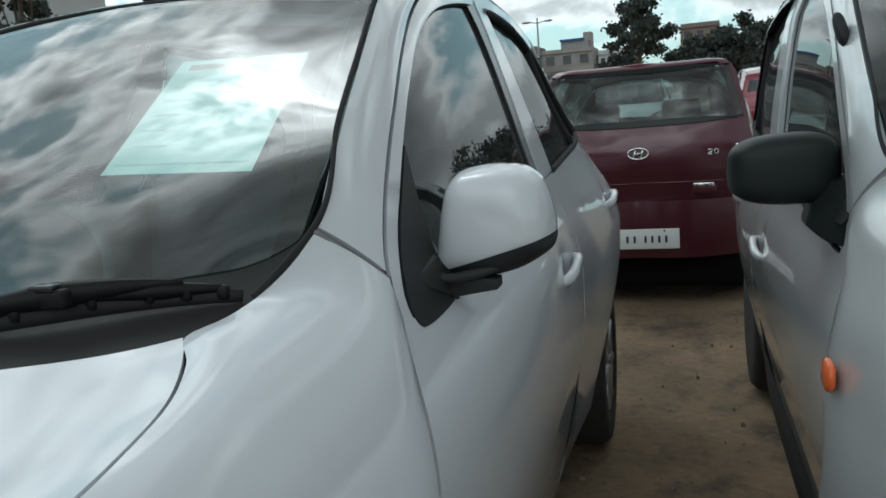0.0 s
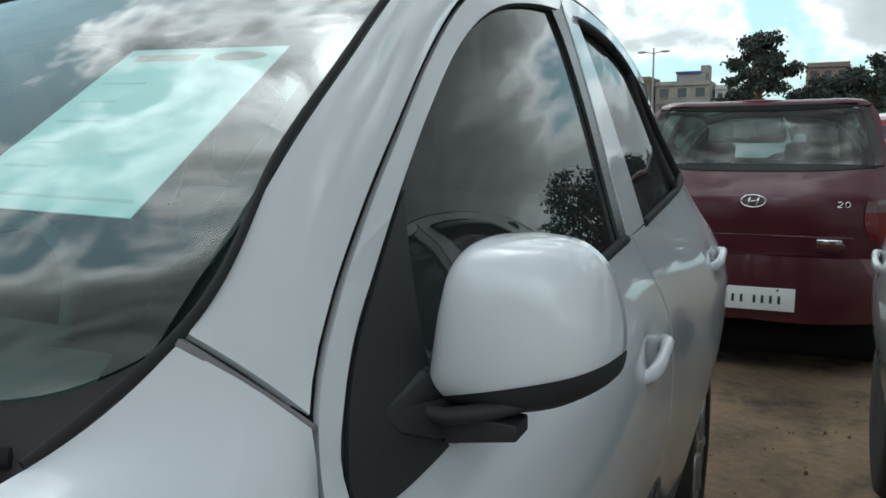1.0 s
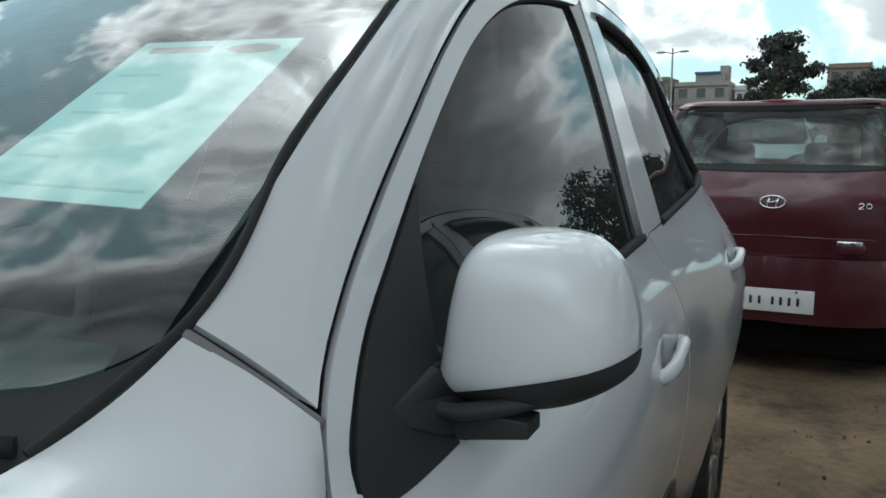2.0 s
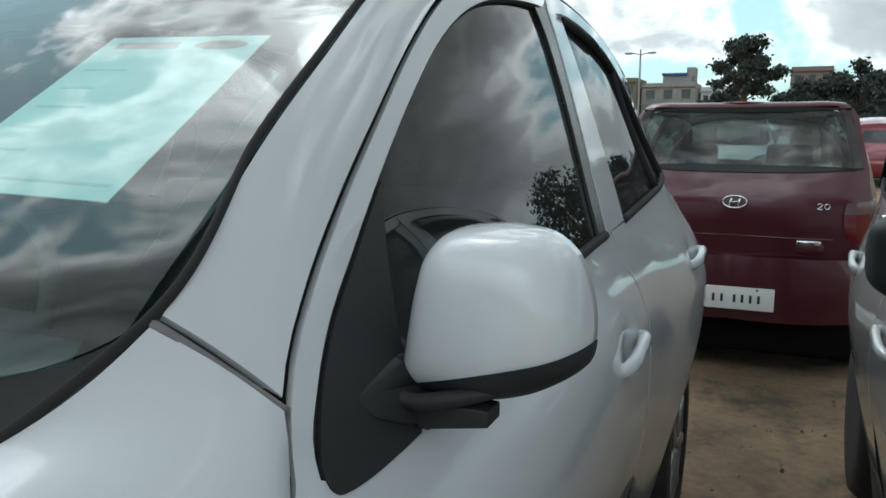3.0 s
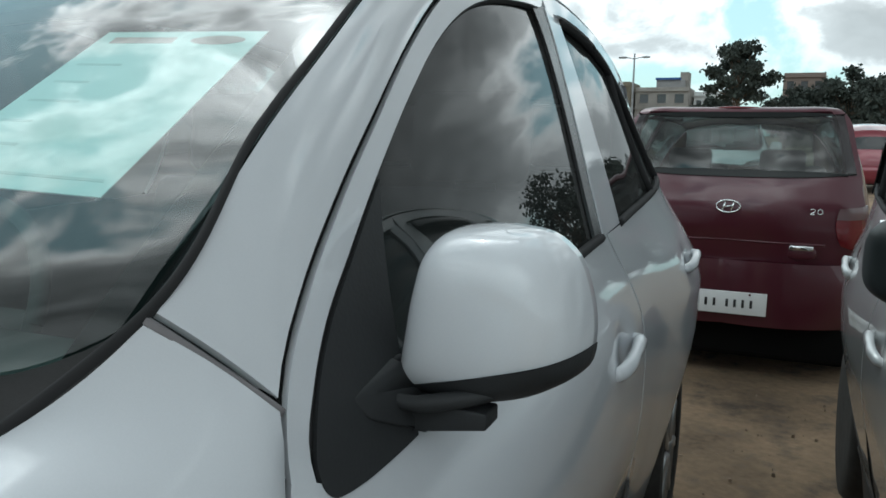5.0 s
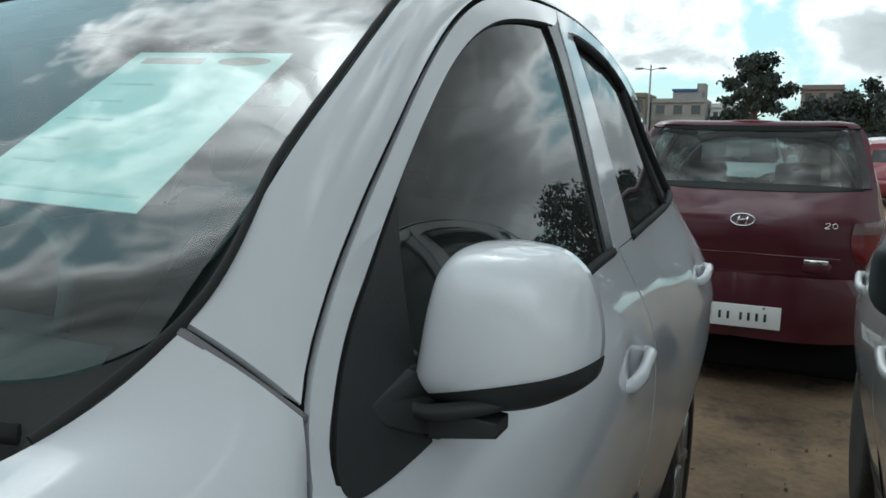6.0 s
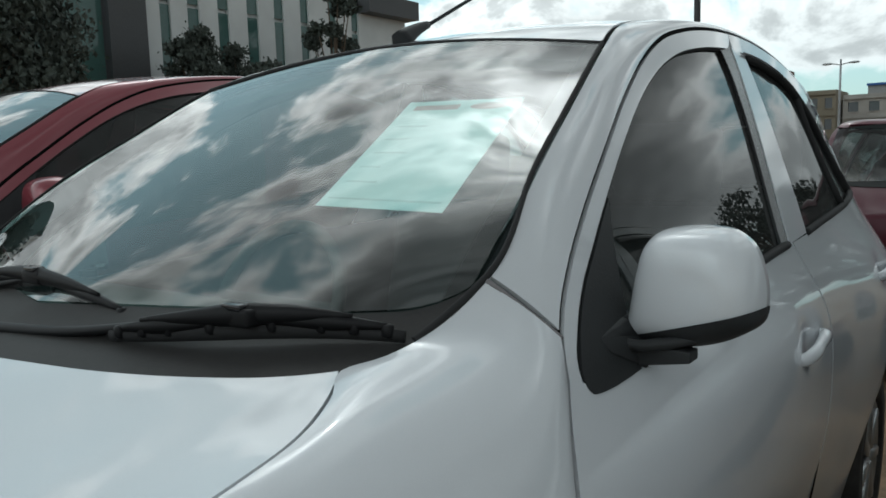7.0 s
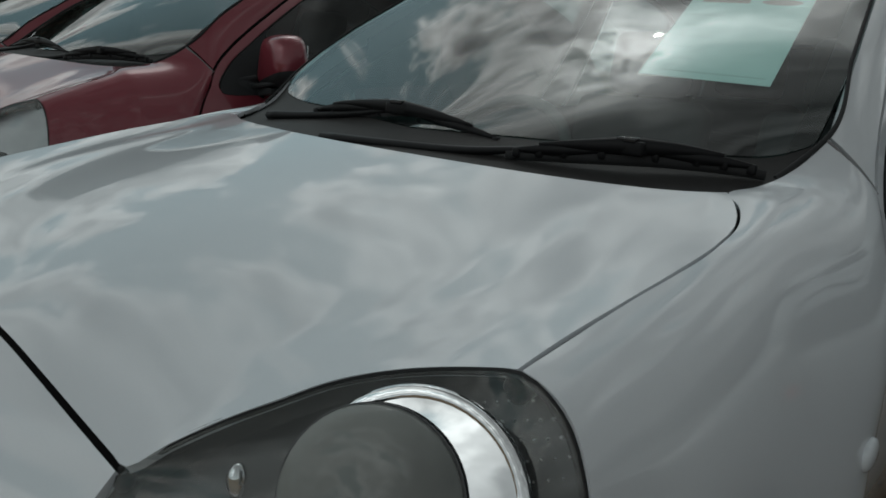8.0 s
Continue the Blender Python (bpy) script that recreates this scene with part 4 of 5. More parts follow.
def wipers(car):
    """Two wipers at rest: arm, blade with its bridge, and rubber edge."""
    for arm, blade in (([(-0.135, 0.950, 1.066), (0.005, 0.973, 1.070), (0.135, 0.991, 1.077), (0.255, 1.018, 1.092), (0.385, 1.051, 1.104)], [(0.205, 0.998, 1.079), (0.315, 1.027, 1.090), (0.388, 1.058, 1.095), (0.445, 1.088, 1.095), (0.520, 1.124, 1.089)]),
                       ([(-0.39, 1.030, 1.076), (-0.28, 1.040, 1.086), (-0.17, 1.047, 1.100), (-0.07, 1.051, 1.116)], [(-0.29, 1.043, 1.086), (-0.17, 1.049, 1.102), (-0.07, 1.050, 1.105), (0.05, 1.048, 1.098), (0.173, 1.046, 1.082)])):
        e = empty("wiper")
        e.parent = car
        part("wiper_arm", tube(arm, [0.013, 0.011, 0.008, 0.007], 8, flat=0.7, n=18), WIPER_BLACK, e)
        up = np.array((0, -0.003, 0.014))
        c = cr(blade, 21)
        bits = [tube(c[3:18] + up * 1.15, [0.002, 0.006, 0.010, 0.007, 0.002], 8, flat=1.3, n=20), tube(c[1:9] + up * 0.6, [0.003, 0.008, 0.003], 6, flat=1.2, n=10), tube(c[12:20] + up * 0.6, [0.003, 0.008, 0.003], 6, flat=1.2, n=10)]
        for k in (1, 3, 5, 8, 12, 15, 17, 19):
            p = c[k] + up * 0.35
            bits.append(box(p[0] - 0.006, p[0] + 0.006, p[1] - 0.005, p[1] + 0.005, p[2] - 0.008, p[2] + 0.006, 0.002, 1))
        p = c[10] + up * 1.2
        bits.append(box(p[0] - 0.024, p[0] + 0.024, p[1] - 0.009, p[1] + 0.009, p[2] - 0.012, p[2] + 0.007, 0.004, 2))
        part("wiper_blade", merge(*bits), WIPER_BLACK, e)
        p = c[10] + up * 1.2 + np.array((0, -0.002, 0.0085))
        part("blade_clip", box(p[0] - 0.014, p[0] + 0.014, p[1] - 0.008, p[1] + 0.008, p[2] - 0.004, p[2] + 0.003, 0.002, 2), BLACK_GLOSS, e)
        part("rubber_edge", tube(c, [0.003, 0.0045, 0.005, 0.0045, 0.003], 6, flat=2.3, n=24), RUBBER, e)


def cabin(car):
    dash = coons([(0, 1.06, 1.06), (0.26, 1.09, 1.06), (0.525, 1.2, 1.07)], [(0, 1.55, 0.98), (0.26, 1.55, 0.98), (0.555, 1.50, 0.98)], [(0, 1.06, 1.06), (0, 1.3, 1.04), (0, 1.55, 0.98)], [(0.525, 1.2, 1.07), (0.555, 1.35, 1.04), (0.555, 1.5, 0.98)], 12, 12)
    part("dashboard", sheet(np.concatenate([flip_x(dash, -1)[:0:-1], dash]), 0.25), INNER, car)
    part("cabin_floor", box(-0.555, 0.555, 1.15, 3.45, 0.30, 0.40, 0.02), INNER, car)
    part("bulkhead", box(-0.555, 0.555, 1.10, 1.18, 0.32, 1.0, 0.02), INNER, car)
    for sx in (-0.30, 0.30):
        for y in (2.05, 2.90):
            st = part("seat", merge(move(box(-0.23, 0.23, -0.28, 0.22, 0.40, 0.58, 0.06, 4), pose(sx, y, 0)), move(box(-0.22, 0.22, -0.06, 0.06, 0, 0.58, 0.05, 4), pose(sx, y + 0.20, 0.56, -14))), FABRIC, car, "grey fabric seat")
            part("headrest", move(box(-0.13, 0.13, -0.05, 0.05, 0, 0.19, 0.045, 4), pose(sx, y + 0.34, 1.14, -10)), FABRIC, st)
    for s in (1, -1):
        sill = on_side([(y, z + 0.010) for y, z in WIN_LOW + REAR_LOW], -0.040)
        part("door_lining", sheet(flip_x(loft([sill, [(x - 0.012, y, z - 0.10) for x, y, z in sill], [(0.555, y, 0.40) for x, y, z in sill]], 8, 50), s), 0.02), INNER, car)
    part("steering_wheel", move(merge(tube([(0.185 * math.cos(a), 0.185 * math.sin(a), 0) for a in np.linspace(0, 2 * math.pi, 17)], 0.015, 8, n=48, caps=False), box(-0.18, 0.18, -0.02, 0.02, -0.02, 0.01, 0.008)), pose(-0.30, 1.66, 0.95, 65)), INNER, car)
    liner = coons([(x * 0.98, y + 0.03, z - 0.03) for x, y, z in HEADER], [(0, 3.45, 1.36), (0.21, 3.44, 1.36), (0.395, 3.42, 1.34)], [(0, 1.73, 1.448), (0, 2.4, 1.52), (0, 3.45, 1.36)], [(x * 0.99, y, z - 0.03) for x, y, z in DITCH], 12, 20)
    part("headliner", sheet(np.concatenate([flip_x(liner, -1)[:0:-1], liner]), 0.02), INNER, car)
    part("rear_shelf", box(-0.475, 0.475, 3.1, 3.55, 0.96, 1.0, 0.01), INNER, car)


def windscreen_sheet():
    p = tagged(empty("paper_notice", 0.07, 0, 0), "white A4 paper notice with faint red print behind the windscreen", "paper")
    o = Vector((0.293, 1.272, 1.203))
    u = Vector((0.207, 0.004, -0.006))
    v = Vector((-0.034, 0.250, 0.146))
    n = u.cross(v).normalized()

    def slab(a0, a1, b0, b1, lift, thick):
        bm = bmesh.new()
        vs = []
        for w in (lift, lift + thick):
            for a, b in ((a0, b0), (a1, b0), (a1, b1), (a0, b1)):
                vs.append(bm.verts.new(o + u * a + v * b + n * w))
        for q in ((0, 1, 2, 3), (7, 6, 5, 4), (0, 4, 5, 1), (1, 5, 6, 2), (2, 6, 7, 3), (3, 7, 4, 0)):
            bm.faces.new([vs[i] for i in q])
        return bm
    part("page", slab(0, 1, 0, 1, 0, 0.0008), PAPER, p)
    part("heading_bar", slab(0.10, 0.50, 0.90, 0.95, 0.0009, 0.0002), PRINT_RED, p, "faded red heading")
    seal = bmesh.new()
    rim = [seal.verts.new(o + u * (0.76 + 0.16 * math.cos(a)) + v * (0.925 + 0.036 * math.sin(a)) + n * 0.0011) for a in np.linspace(0, 2 * math.pi, 28)[:-1]]
    seal.faces.new(rim)
    part("heading_seal", seal, PRINT_RED, p, "faded red oval mark")
    for k, w in enumerate((0.28, 0.22, 0.30, 0.18, 0.26)):
        part("text_line", slab(0.08, 0.08 + w, 0.72 - k * 0.13, 0.733 - k * 0.13, 0.0009, 0.0002), PRINT_GREY, p)
    part("foot_line", slab(0.05, 0.95, 0.06, 0.072, 0.0009, 0.0002), PRINT_GREY, p)


hatchback(0.115, 0, 0, 0, SILVER, SILVER, "silver-blue metallic hatchback with a paper notice in its windscreen", SILVER, aerial=True)
windscreen_sheet()


# ---- ground ----
DIRT = material("brown_packed_dirt", (0.245, 0.170, 0.106), rough=0.95, vary=0.55, scale=1.6, fine=30, bump=1.0, bump_scale=22)


def stain(m, dark, scale, low, high):
    """Damp and oily patches of a darker colour over a surface."""
    nt = m.node_tree
    bsdf = nt.nodes["Principled BSDF"]
    base = bsdf.inputs["Base Color"].links[0].from_socket
    tc = nt.nodes.new("ShaderNodeTexCoord")
    n = nt.nodes.new("ShaderNodeTexNoise")
    n.inputs["Scale"].default_value, n.inputs["Detail"].default_value, n.inputs["Roughness"].default_value = scale, 8.0, 0.65
    nt.links.new(tc.outputs["Object"], n.inputs["Vector"])
    mr = nt.nodes.new("ShaderNodeMapRange")
    mr.inputs["From Min"].default_value, mr.inputs["From Max"].default_value = low, high
    nt.links.new(n.outputs["Fac"], mr.inputs["Value"])
    mx = nt.nodes.new("ShaderNodeMix")
    mx.data_type = "RGBA"
    nt.links.new(mr.outputs[0], mx.inputs["Factor"])
    nt.links.new(base, mx.inputs["A"])
    mx.inputs["B"].default_value = (*dark, 1)
    nt.links.new(mx.outputs["Result"], bsdf.inputs["Base Color"])


stain(DIRT, (0.050, 0.041, 0.034), 1.9, 0.53, 0.66)
stain(DIRT, (0.11, 0.085, 0.065), 7.5, 0.55, 0.68)
stain(DIRT, (0.34, 0.25, 0.17), 6.0, 0.62, 0.80)
FOLIAGE = material("dark_green_leaves", (0.042, 0.054, 0.045), rough=0.8, vary=0.5, scale=2.0, fine=10)
BARK = material("brown_bark", (0.12, 0.09, 0.065), rough=0.95, vary=0.3, bump=0.5, bump_scale=20)
CONCRETE = material("weathered_render", (0.30, 0.285, 0.265), rough=0.9, vary=0.25, scale=0.6)
PALE_WALL = material("pale_wall", (0.55, 0.57, 0.57), rough=0.8, vary=0.12, scale=0.3)


def ground():
    g = bmesh.new()
    xs = np.r_[-1500, -300, -60, -20, np.linspace(-8, 8, 90), 20, 60, 300, 1500]
    ys = np.r_[-1500, -300, -40, np.linspace(-6, 14, 110), 30, 80, 300, 1500]
    vs = []
    for x in xs:
        vs.append([g.verts.new((x, y, 0.018 * noise.noise((x * 1.1, y * 1.1, 0)) + 0.008 * noise.noise((x * 5, y * 5, 3)) - 0.012)) for y in ys])
    for i in range(len(xs) - 1):
        for j in range(len(ys) - 1):
            g.faces.new((vs[i][j], vs[i + 1][j], vs[i + 1][j + 1], vs[i][j + 1])).smooth = True
    tagged(part("ground", g, DIRT), "brown packed dirt of the car yard with scattered stones", "ground", kind="structure")


ground()


# ---- other cars of the yard ----
hatchback(1.94, 0.57, 0, 0, GREY, BLACK_PLASTIC, "grey-silver hatchback with black mirrors and amber indicator", AMBER, track=0.548, sill=True, boxy=True)
hatchback(-1.65, 0.12, 0.05, 0, RED, RED, "dark red hatchback parked beside the silver one", AMBER, "red hatchbacks in a row", mirror_size=1.15, short_nose=True)
hatchback(-3.45, 0.25, 0.0, 0, RED, RED, "dark red hatchback at the row's far side", AMBER, "red hatchbacks in a row", short_nose=True)
hatchback(3.1, 24.0, 0.0, 180, RED, RED, "red hatchback far behind the wine-red one, seen from its tail", AMBER)


# ---- wine-red hatchback seen from behind ----
REAR_GLASS = glass_material("green_rear_glass", (0.42, 0.51, 0.50), 1.8)
STEEL_LENS = material("grey_clear_lens", (0.12, 0.07, 0.075), rough=0.15, coat=0.5)
DULL_REFLECTOR = material("dull_red_reflector", (0.20, 0.075, 0.08), rough=0.4)
WHITE = paint_material("white_paint", (0.72, 0.73, 0.73), 0.0, 0.4)
hatchback(0.35, 9.6, 0, 0, WHITE, WHITE, "white hatchback in the row behind", AMBER)


BORDER = material("dark_glass_border", (0.008, 0.010, 0.010), rough=0.25, spec=0.3)


def section(y, w, belt, roof_w, roof, sill=0.22):
    """Half a cross-section from the sill up to the middle of the roof."""
    return [(w * 0.93, y, sill), (w, y, sill + 0.28), (w, y, belt - 0.16), (w * 0.95, y, belt), (roof_w + (w - roof_w) * 0.35, y, belt + (roof - belt) * 0.6), (roof_w, y, roof - 0.045), (roof_w * 0.7, y, roof - 0.008), (0, y, roof)]


def rear_car():
    car = tagged(empty("hatchback", 0.83, 4.86, 0), "wine-red hatchback seen from behind on the dirt", "car")
    stations = [section(0.34, 0.62, 1.02, 0.49, 1.372), section(0.6, 0.68, 1.0, 0.51, 1.385), section(1.3, 0.71, 0.97, 0.52, 1.392), section(2.0, 0.71, 0.95, 0.49, 1.38), section(2.45, 0.71, 0.94, 0.47, 1.33), section(2.95, 0.70, 0.92, 0.50, 1.0), section(3.45, 0.66, 0.80, 0.44, 0.84), section(3.6, 0.58, 0.6, 0.4, 0.66)]
    def shell(name, a, b, y0, y1, mat, label="", parent=None):
        """Part of the body between two levels of the sections and two places along the car."""
        half = loft([st[a:b] for st in stations], 90, 14)
        ok = (half[:, 0, 1] >= y0) & (half[:, 0, 1] <= y1)
        half = half[ok]
        if b == 8:
            return part(name, sheet(np.concatenate([half, flip_x(half, -1)[:, -2::-1]], axis=1), 0.012, (0, 1.8, 0.7)), mat, parent or car, label)
        for s in (1, -1):
            part(name, sheet(flip_x(half, s), 0.012, (0, 1.8, 0.7)), mat, parent or car, label)
    shell("body_side", 0, 4, 0.0, 4.0, WINE)
    shell("rear_pillar", 3, 6, 0.0, 0.72, WINE)
    shell("side_glass", 3, 6, 0.70, 1.42, TINTED, "tinted side glass")
    shell("centre_pillar", 3, 6, 1.40, 1.52, WINE)
    shell("side_glass", 3, 6, 1.50, 2.42, TINTED, "tinted side glass")
    shell("front_pillar", 3, 6, 2.40, 3.0, WINE)
    shell("wing_top", 3, 6, 2.96, 4.0, WINE)
    shell("roof", 5, 8, 0.0, 2.46, WINE)
    shell("windscreen", 5, 8, 2.44, 2.98, REAR_GLASS, "clear front windscreen")
    shell("bonnet", 5, 8, 2.96, 4.0, WINE)
    rows = [(1.392, 0.45, 0.31, 0.345), (1.380, 0.485, 0.262, 0.315), (1.352, 0.512, 0.235, 0.30), (1.20, 0.558, 0.15, 0.24), (1.06, 0.59, 0.085, 0.20), (0.98, 0.60, 0.055, 0.19), (0.90, 0.62, 0.035, 0.18), (0.80, 0.635, 0.04, 0.19), (0.72, 0.645, 0.06, 0.20), (0.62, 0.65, 0.075, 0.22)]
    ribs = [[(0, y0, z), (w * 0.6, y0 + (y1 - y0) * 0.25, z), (w * 0.92, y0 + (y1 - y0) * 0.7, z), (w, y1, z - 0.004)] for z, w, y0, y1 in rows]
    g = loft(ribs, 50, 24)
    full = np.concatenate([flip_x(g, -1)[:, :0:-1], g], axis=1)
    cut = int(np.argmin(np.abs(g[:, 0, 2] - 1.05)))
    top = int(np.argmin(np.abs(g[:, 0, 2] - 1.365)))
    gate = part("tailgate", sheet(full[cut:], 0.02, (0, 1.8, 0.7)), WINE, car)
    part("gate_top", sheet(full[:top + 1], 0.02, (0, 1.8, 0.7)), WINE, gate)
    for block_ in (full[top:cut + 1, :4], full[top:cut + 1, -4:]):
        part("gate_side", sheet(block_, 0.02, (0, 1.8, 0.7)), WINE, gate)

    def on_gate(x, z, out=0.004):
        col = np.array([np.interp(abs(x), g[i, :, 0], g[i, :, 1]) for i in range(50)])
        zz = g[:, 0, 2]
        return float(np.interp(-z, -zz, col)) - out
    # rear window with a dark border
    def pane(name, x0, x1, z0, z1, out, mat, parent, label, soft=0.06, wide=0.04):
        xs, zs = np.linspace(-1, 1, 25), np.linspace(0, 1, 14)
        gg = np.zeros((25, 14, 3))
        for i, u in enumerate(xs):
            for j, v in enumerate(zs):
                half_w = x1 - (x1 - x0) * v
                z = z0 + (z1 - z0) * v + 0.02 * (1 - v) * (abs(u) ** 3) - 0.015 * v * abs(u) ** 4
                x = u * half_w
                gg[i, j] = (x, on_gate(x, z, out), z)
        return part(name, sheet(gg, 0.006, (0, 1.8, 0.7)), mat, parent, label)
    win = pane("rear_window", 0.495, 0.565, 1.045, 1.366, 0.006, REAR_GLASS, gate, "greenish rear glass showing seats")
    for z0, z1, w0, w1 in ((1.045, 1.080, 0.565, 0.556), (1.338, 1.366, 0.502, 0.495)):
        pane("black_border", w1, w0, z0, z1, 0.010, BORDER, win, "")
    for sx in (-0.30, 0.30):
        for yy in (1.05, 1.95):
            part("seat", merge(move(box(-0.23, 0.23, -0.28, 0.22, 0.36, 0.54, 0.06, 3), pose(sx, yy, 0)), move(box(-0.22, 0.22, -0.06, 0.06, 0, 0.56, 0.05, 3), pose(sx, yy - 0.22, 0.50, 12))), FABRIC, car, "dark seat")
    part("parcel_shelf", box(-0.5, 0.5, 0.3, 0.72, 0.95, 0.98, 0.01), INNER, car)
    part("dashboard", box(-0.6, 0.6, 2.45, 2.85, 0.6, 0.94, 0.08, 3), INNER, car)
    for hx in (-0.26, 0.24):
        part("headrest", move(box(-0.12, 0.12, -0.05, 0.05, 0, 0.2, 0.04, 4), pose(hx, 0.75, 0.97)), FABRIC, car)
    part("brake_lamp_bar", tube([(-0.10, 0.285, 1.386), (0, 0.272, 1.389), (0.10, 0.285, 1.386)], 0.006, 8, n=12), TAIL_RED, gate, "narrow high brake lamp")
    # badge: a chrome oval with a slanted bar figure
    yb = on_gate(0, 0.90, 0.012)
    oval = merge(tube([(0.056 * math.cos(a), yb, 0.90 + 0.030 * math.sin(a)) for a in np.linspace(0, 2 * math.pi, 17)], 0.0045, 6, n=40, caps=False), tube([(-0.026, yb, 0.880), (-0.014, yb, 0.920)], 0.0055, 6), tube([(0.014, yb, 0.880), (0.026, yb, 0.920)], 0.0055, 6), tube([(-0.020, yb, 0.896), (0.020, yb, 0.904)], 0.0045, 6))
    part("badge", oval, CHROME, gate, "chrome oval badge")
    for dx, stroke in ((0.382, [(-0.011, 0.008), (-0.006, 0.012), (0.006, 0.012), (0.011, 0.007), (0.007, 0.001), (-0.011, -0.012), (0.011, -0.012)]), (0.414, [(0.011 * math.cos(a), 0.012 * math.sin(a)) for a in np.linspace(0, 2 * math.pi, 9)])):
        y = on_gate(dx, 0.887, 0.008)
        part("model_mark", tube([(dx + p, y, 0.887 + q) for p, q in stroke], 0.0026, 6, n=30), CHROME, gate, "small chrome numeral")
    y = on_gate(0.345, 0.70, 0.006)
    part("release_handle", move(box(-0.055, 0.055, -0.012, 0.01, -0.012, 0.012, 0.005), pose(0.345, y, 0.705)), CHROME, gate, "chrome release strip")
    part("handle_recess", move(blob(0.07, 0.012, 0.035, 2.6, 20, 10), pose(0.345, y + 0.008, 0.680)), WINE, gate)
    part("gate_crease", tube([(x, on_gate(x, 0.73, -0.006), 0.73 - 0.02 * abs(x)) for x in np.linspace(-0.45, 0.45, 9)], 0.0078, 8, n=30), WINE, gate)
    for s in (1, -1):
        lamp = loft([[(0.50 * s, on_gate(0.50, 0.90, 0.008), 0.905), (0.56 * s, on_gate(0.56, 0.90, 0.010), 0.91), (0.625 * s, 0.20, 0.92)], [(0.49 * s, on_gate(0.49, 0.80, 0.010), 0.81), (0.57 * s, on_gate(0.57, 0.80, 0.012), 0.80), (0.645 * s, 0.22, 0.80)], [(0.52 * s, on_gate(0.52, 0.70, 0.008), 0.72), (0.58 * s, on_gate(0.58, 0.7, 0.010), 0.70), (0.65 * s, 0.24, 0.69)]], 12, 12)
        tl = part("tail_lamp", sheet(lamp, 0.02, (0, 1.8, 0.7)), TAIL_RED, car, "red tail lamp")
        part("reversing_lens", sheet(lamp[:4] + np.array((0, -0.004, 0)), 0.006, (0, 1.8, 0.7)), STEEL_LENS, tl, "clear upper lens")
        wheel(car, 0.60 * s, 0.62, 0.285, s)
        wheel(car, 0.60 * s, 2.95, 0.285, s)
    bump = loft([[(0, 0.055, 0.628), (0.45, 0.098, 0.625), (0.62, 0.22, 0.62), (0.68, 0.5, 0.62)], [(0, 0.048, 0.50), (0.45, 0.09, 0.50), (0.645, 0.205, 0.50), (0.70, 0.5, 0.50)], [(0, 0.065, 0.30), (0.45, 0.10, 0.30), (0.62, 0.22, 0.30), (0.68, 0.5, 0.30)]], 30, 24)
    part("rear_bumper", sheet(np.concatenate([flip_x(bump, -1)[:, :0:-1], bump], axis=1), 0.02, (0, 1.8, 0.6)), WINE, car)
    # added black box and blackened floor pan paint the deep shade underneath
    part("bumper_insert", box(-0.60, 0.60, 0.16, 0.55, 0.10, 0.36, 0.04), SHADE_BLACK, car)
    part("floor_pan", box(-0.60, 0.60, 0.22, 3.4, 0.12, 0.28, 0.02), SHADE_BLACK, car)
    for s in (1, -1):
        wedge = bmesh.new()
        lo = [wedge.verts.new((x * s, yy, z)) for x, z, yy in ((0.222, 0.362, 0.052), (0.235, 0.468, 0.042), (0.295, 0.450, 0.052))]
        hi = [wedge.verts.new((x * s, yy, z)) for x, z, yy in ((0.222, 0.362, 0.12), (0.235, 0.468, 0.12), (0.295, 0.450, 0.12))]
        for q in ((lo[0], lo[1], lo[2]), (hi[2], hi[1], hi[0]), (lo[0], hi[0], hi[1], lo[1]), (lo[1], hi[1], hi[2], lo[2]), (lo[2], hi[2], hi[0], lo[0])):
            wedge.faces.new(q)
        bmesh.ops.recalc_face_normals(wedge, faces=wedge.faces)
        part("bumper_reflector", wedge, DULL_REFLECTOR, car, "dull red bumper reflector")
    for bx in (-0.13, 0.13):
        part("plate_bolt", move(lathe([(-0.004, 0.005), (0.0, 0.006), (0.004, 0.006)], "y", 12), pose(bx, 0.018, 0.462)), STEEL_LENS, car)
    plate = part("number_plate", box(-0.21, 0.21, 0.020, 0.032, 0.358, 0.472, 0.003), PLATE_WHITE, car, "white number plate")
    for k, (x, w) in enumerate(((-0.175, 0.03), (-0.135, 0.03), (-0.085, 0.03), (-0.045, 0.03), (0.015, 0.03), (0.052, 0.03), (0.09, 0.03), (0.128, 0.03))):
        part("plate_mark", box(x + 0.004, x + w * 0.55, 0.0175, 0.022, 0.394, 0.434, 0.001, 1), INK, plate)
    return car


rear_car()


# ---- poles, trees and buildings ----
def street_lamp(x, y, h):
    lamp = tagged(empty("street_lamp", x, y, 0), "tall grey double-arm street lamp", "street lamp")
    part("pole", tube([(0, 0, 0), (0, 0, h)], [0.12, 0.07], 10, n=4), STEEL, lamp)
    for s in (1, -1):
        arm = part("arm", tube([(0, 0, h - 0.45), (0.35 * s, 0, h - 0.35), (0.75 * s, 0, h - 0.32)], 0.045, 6, n=8), STEEL, lamp)
        part("lamp_head", move(blob(0.38, 0.16, 0.09, 2.6, 16, 10), pose(0.95 * s, 0, h - 0.30)), STEEL, arm)


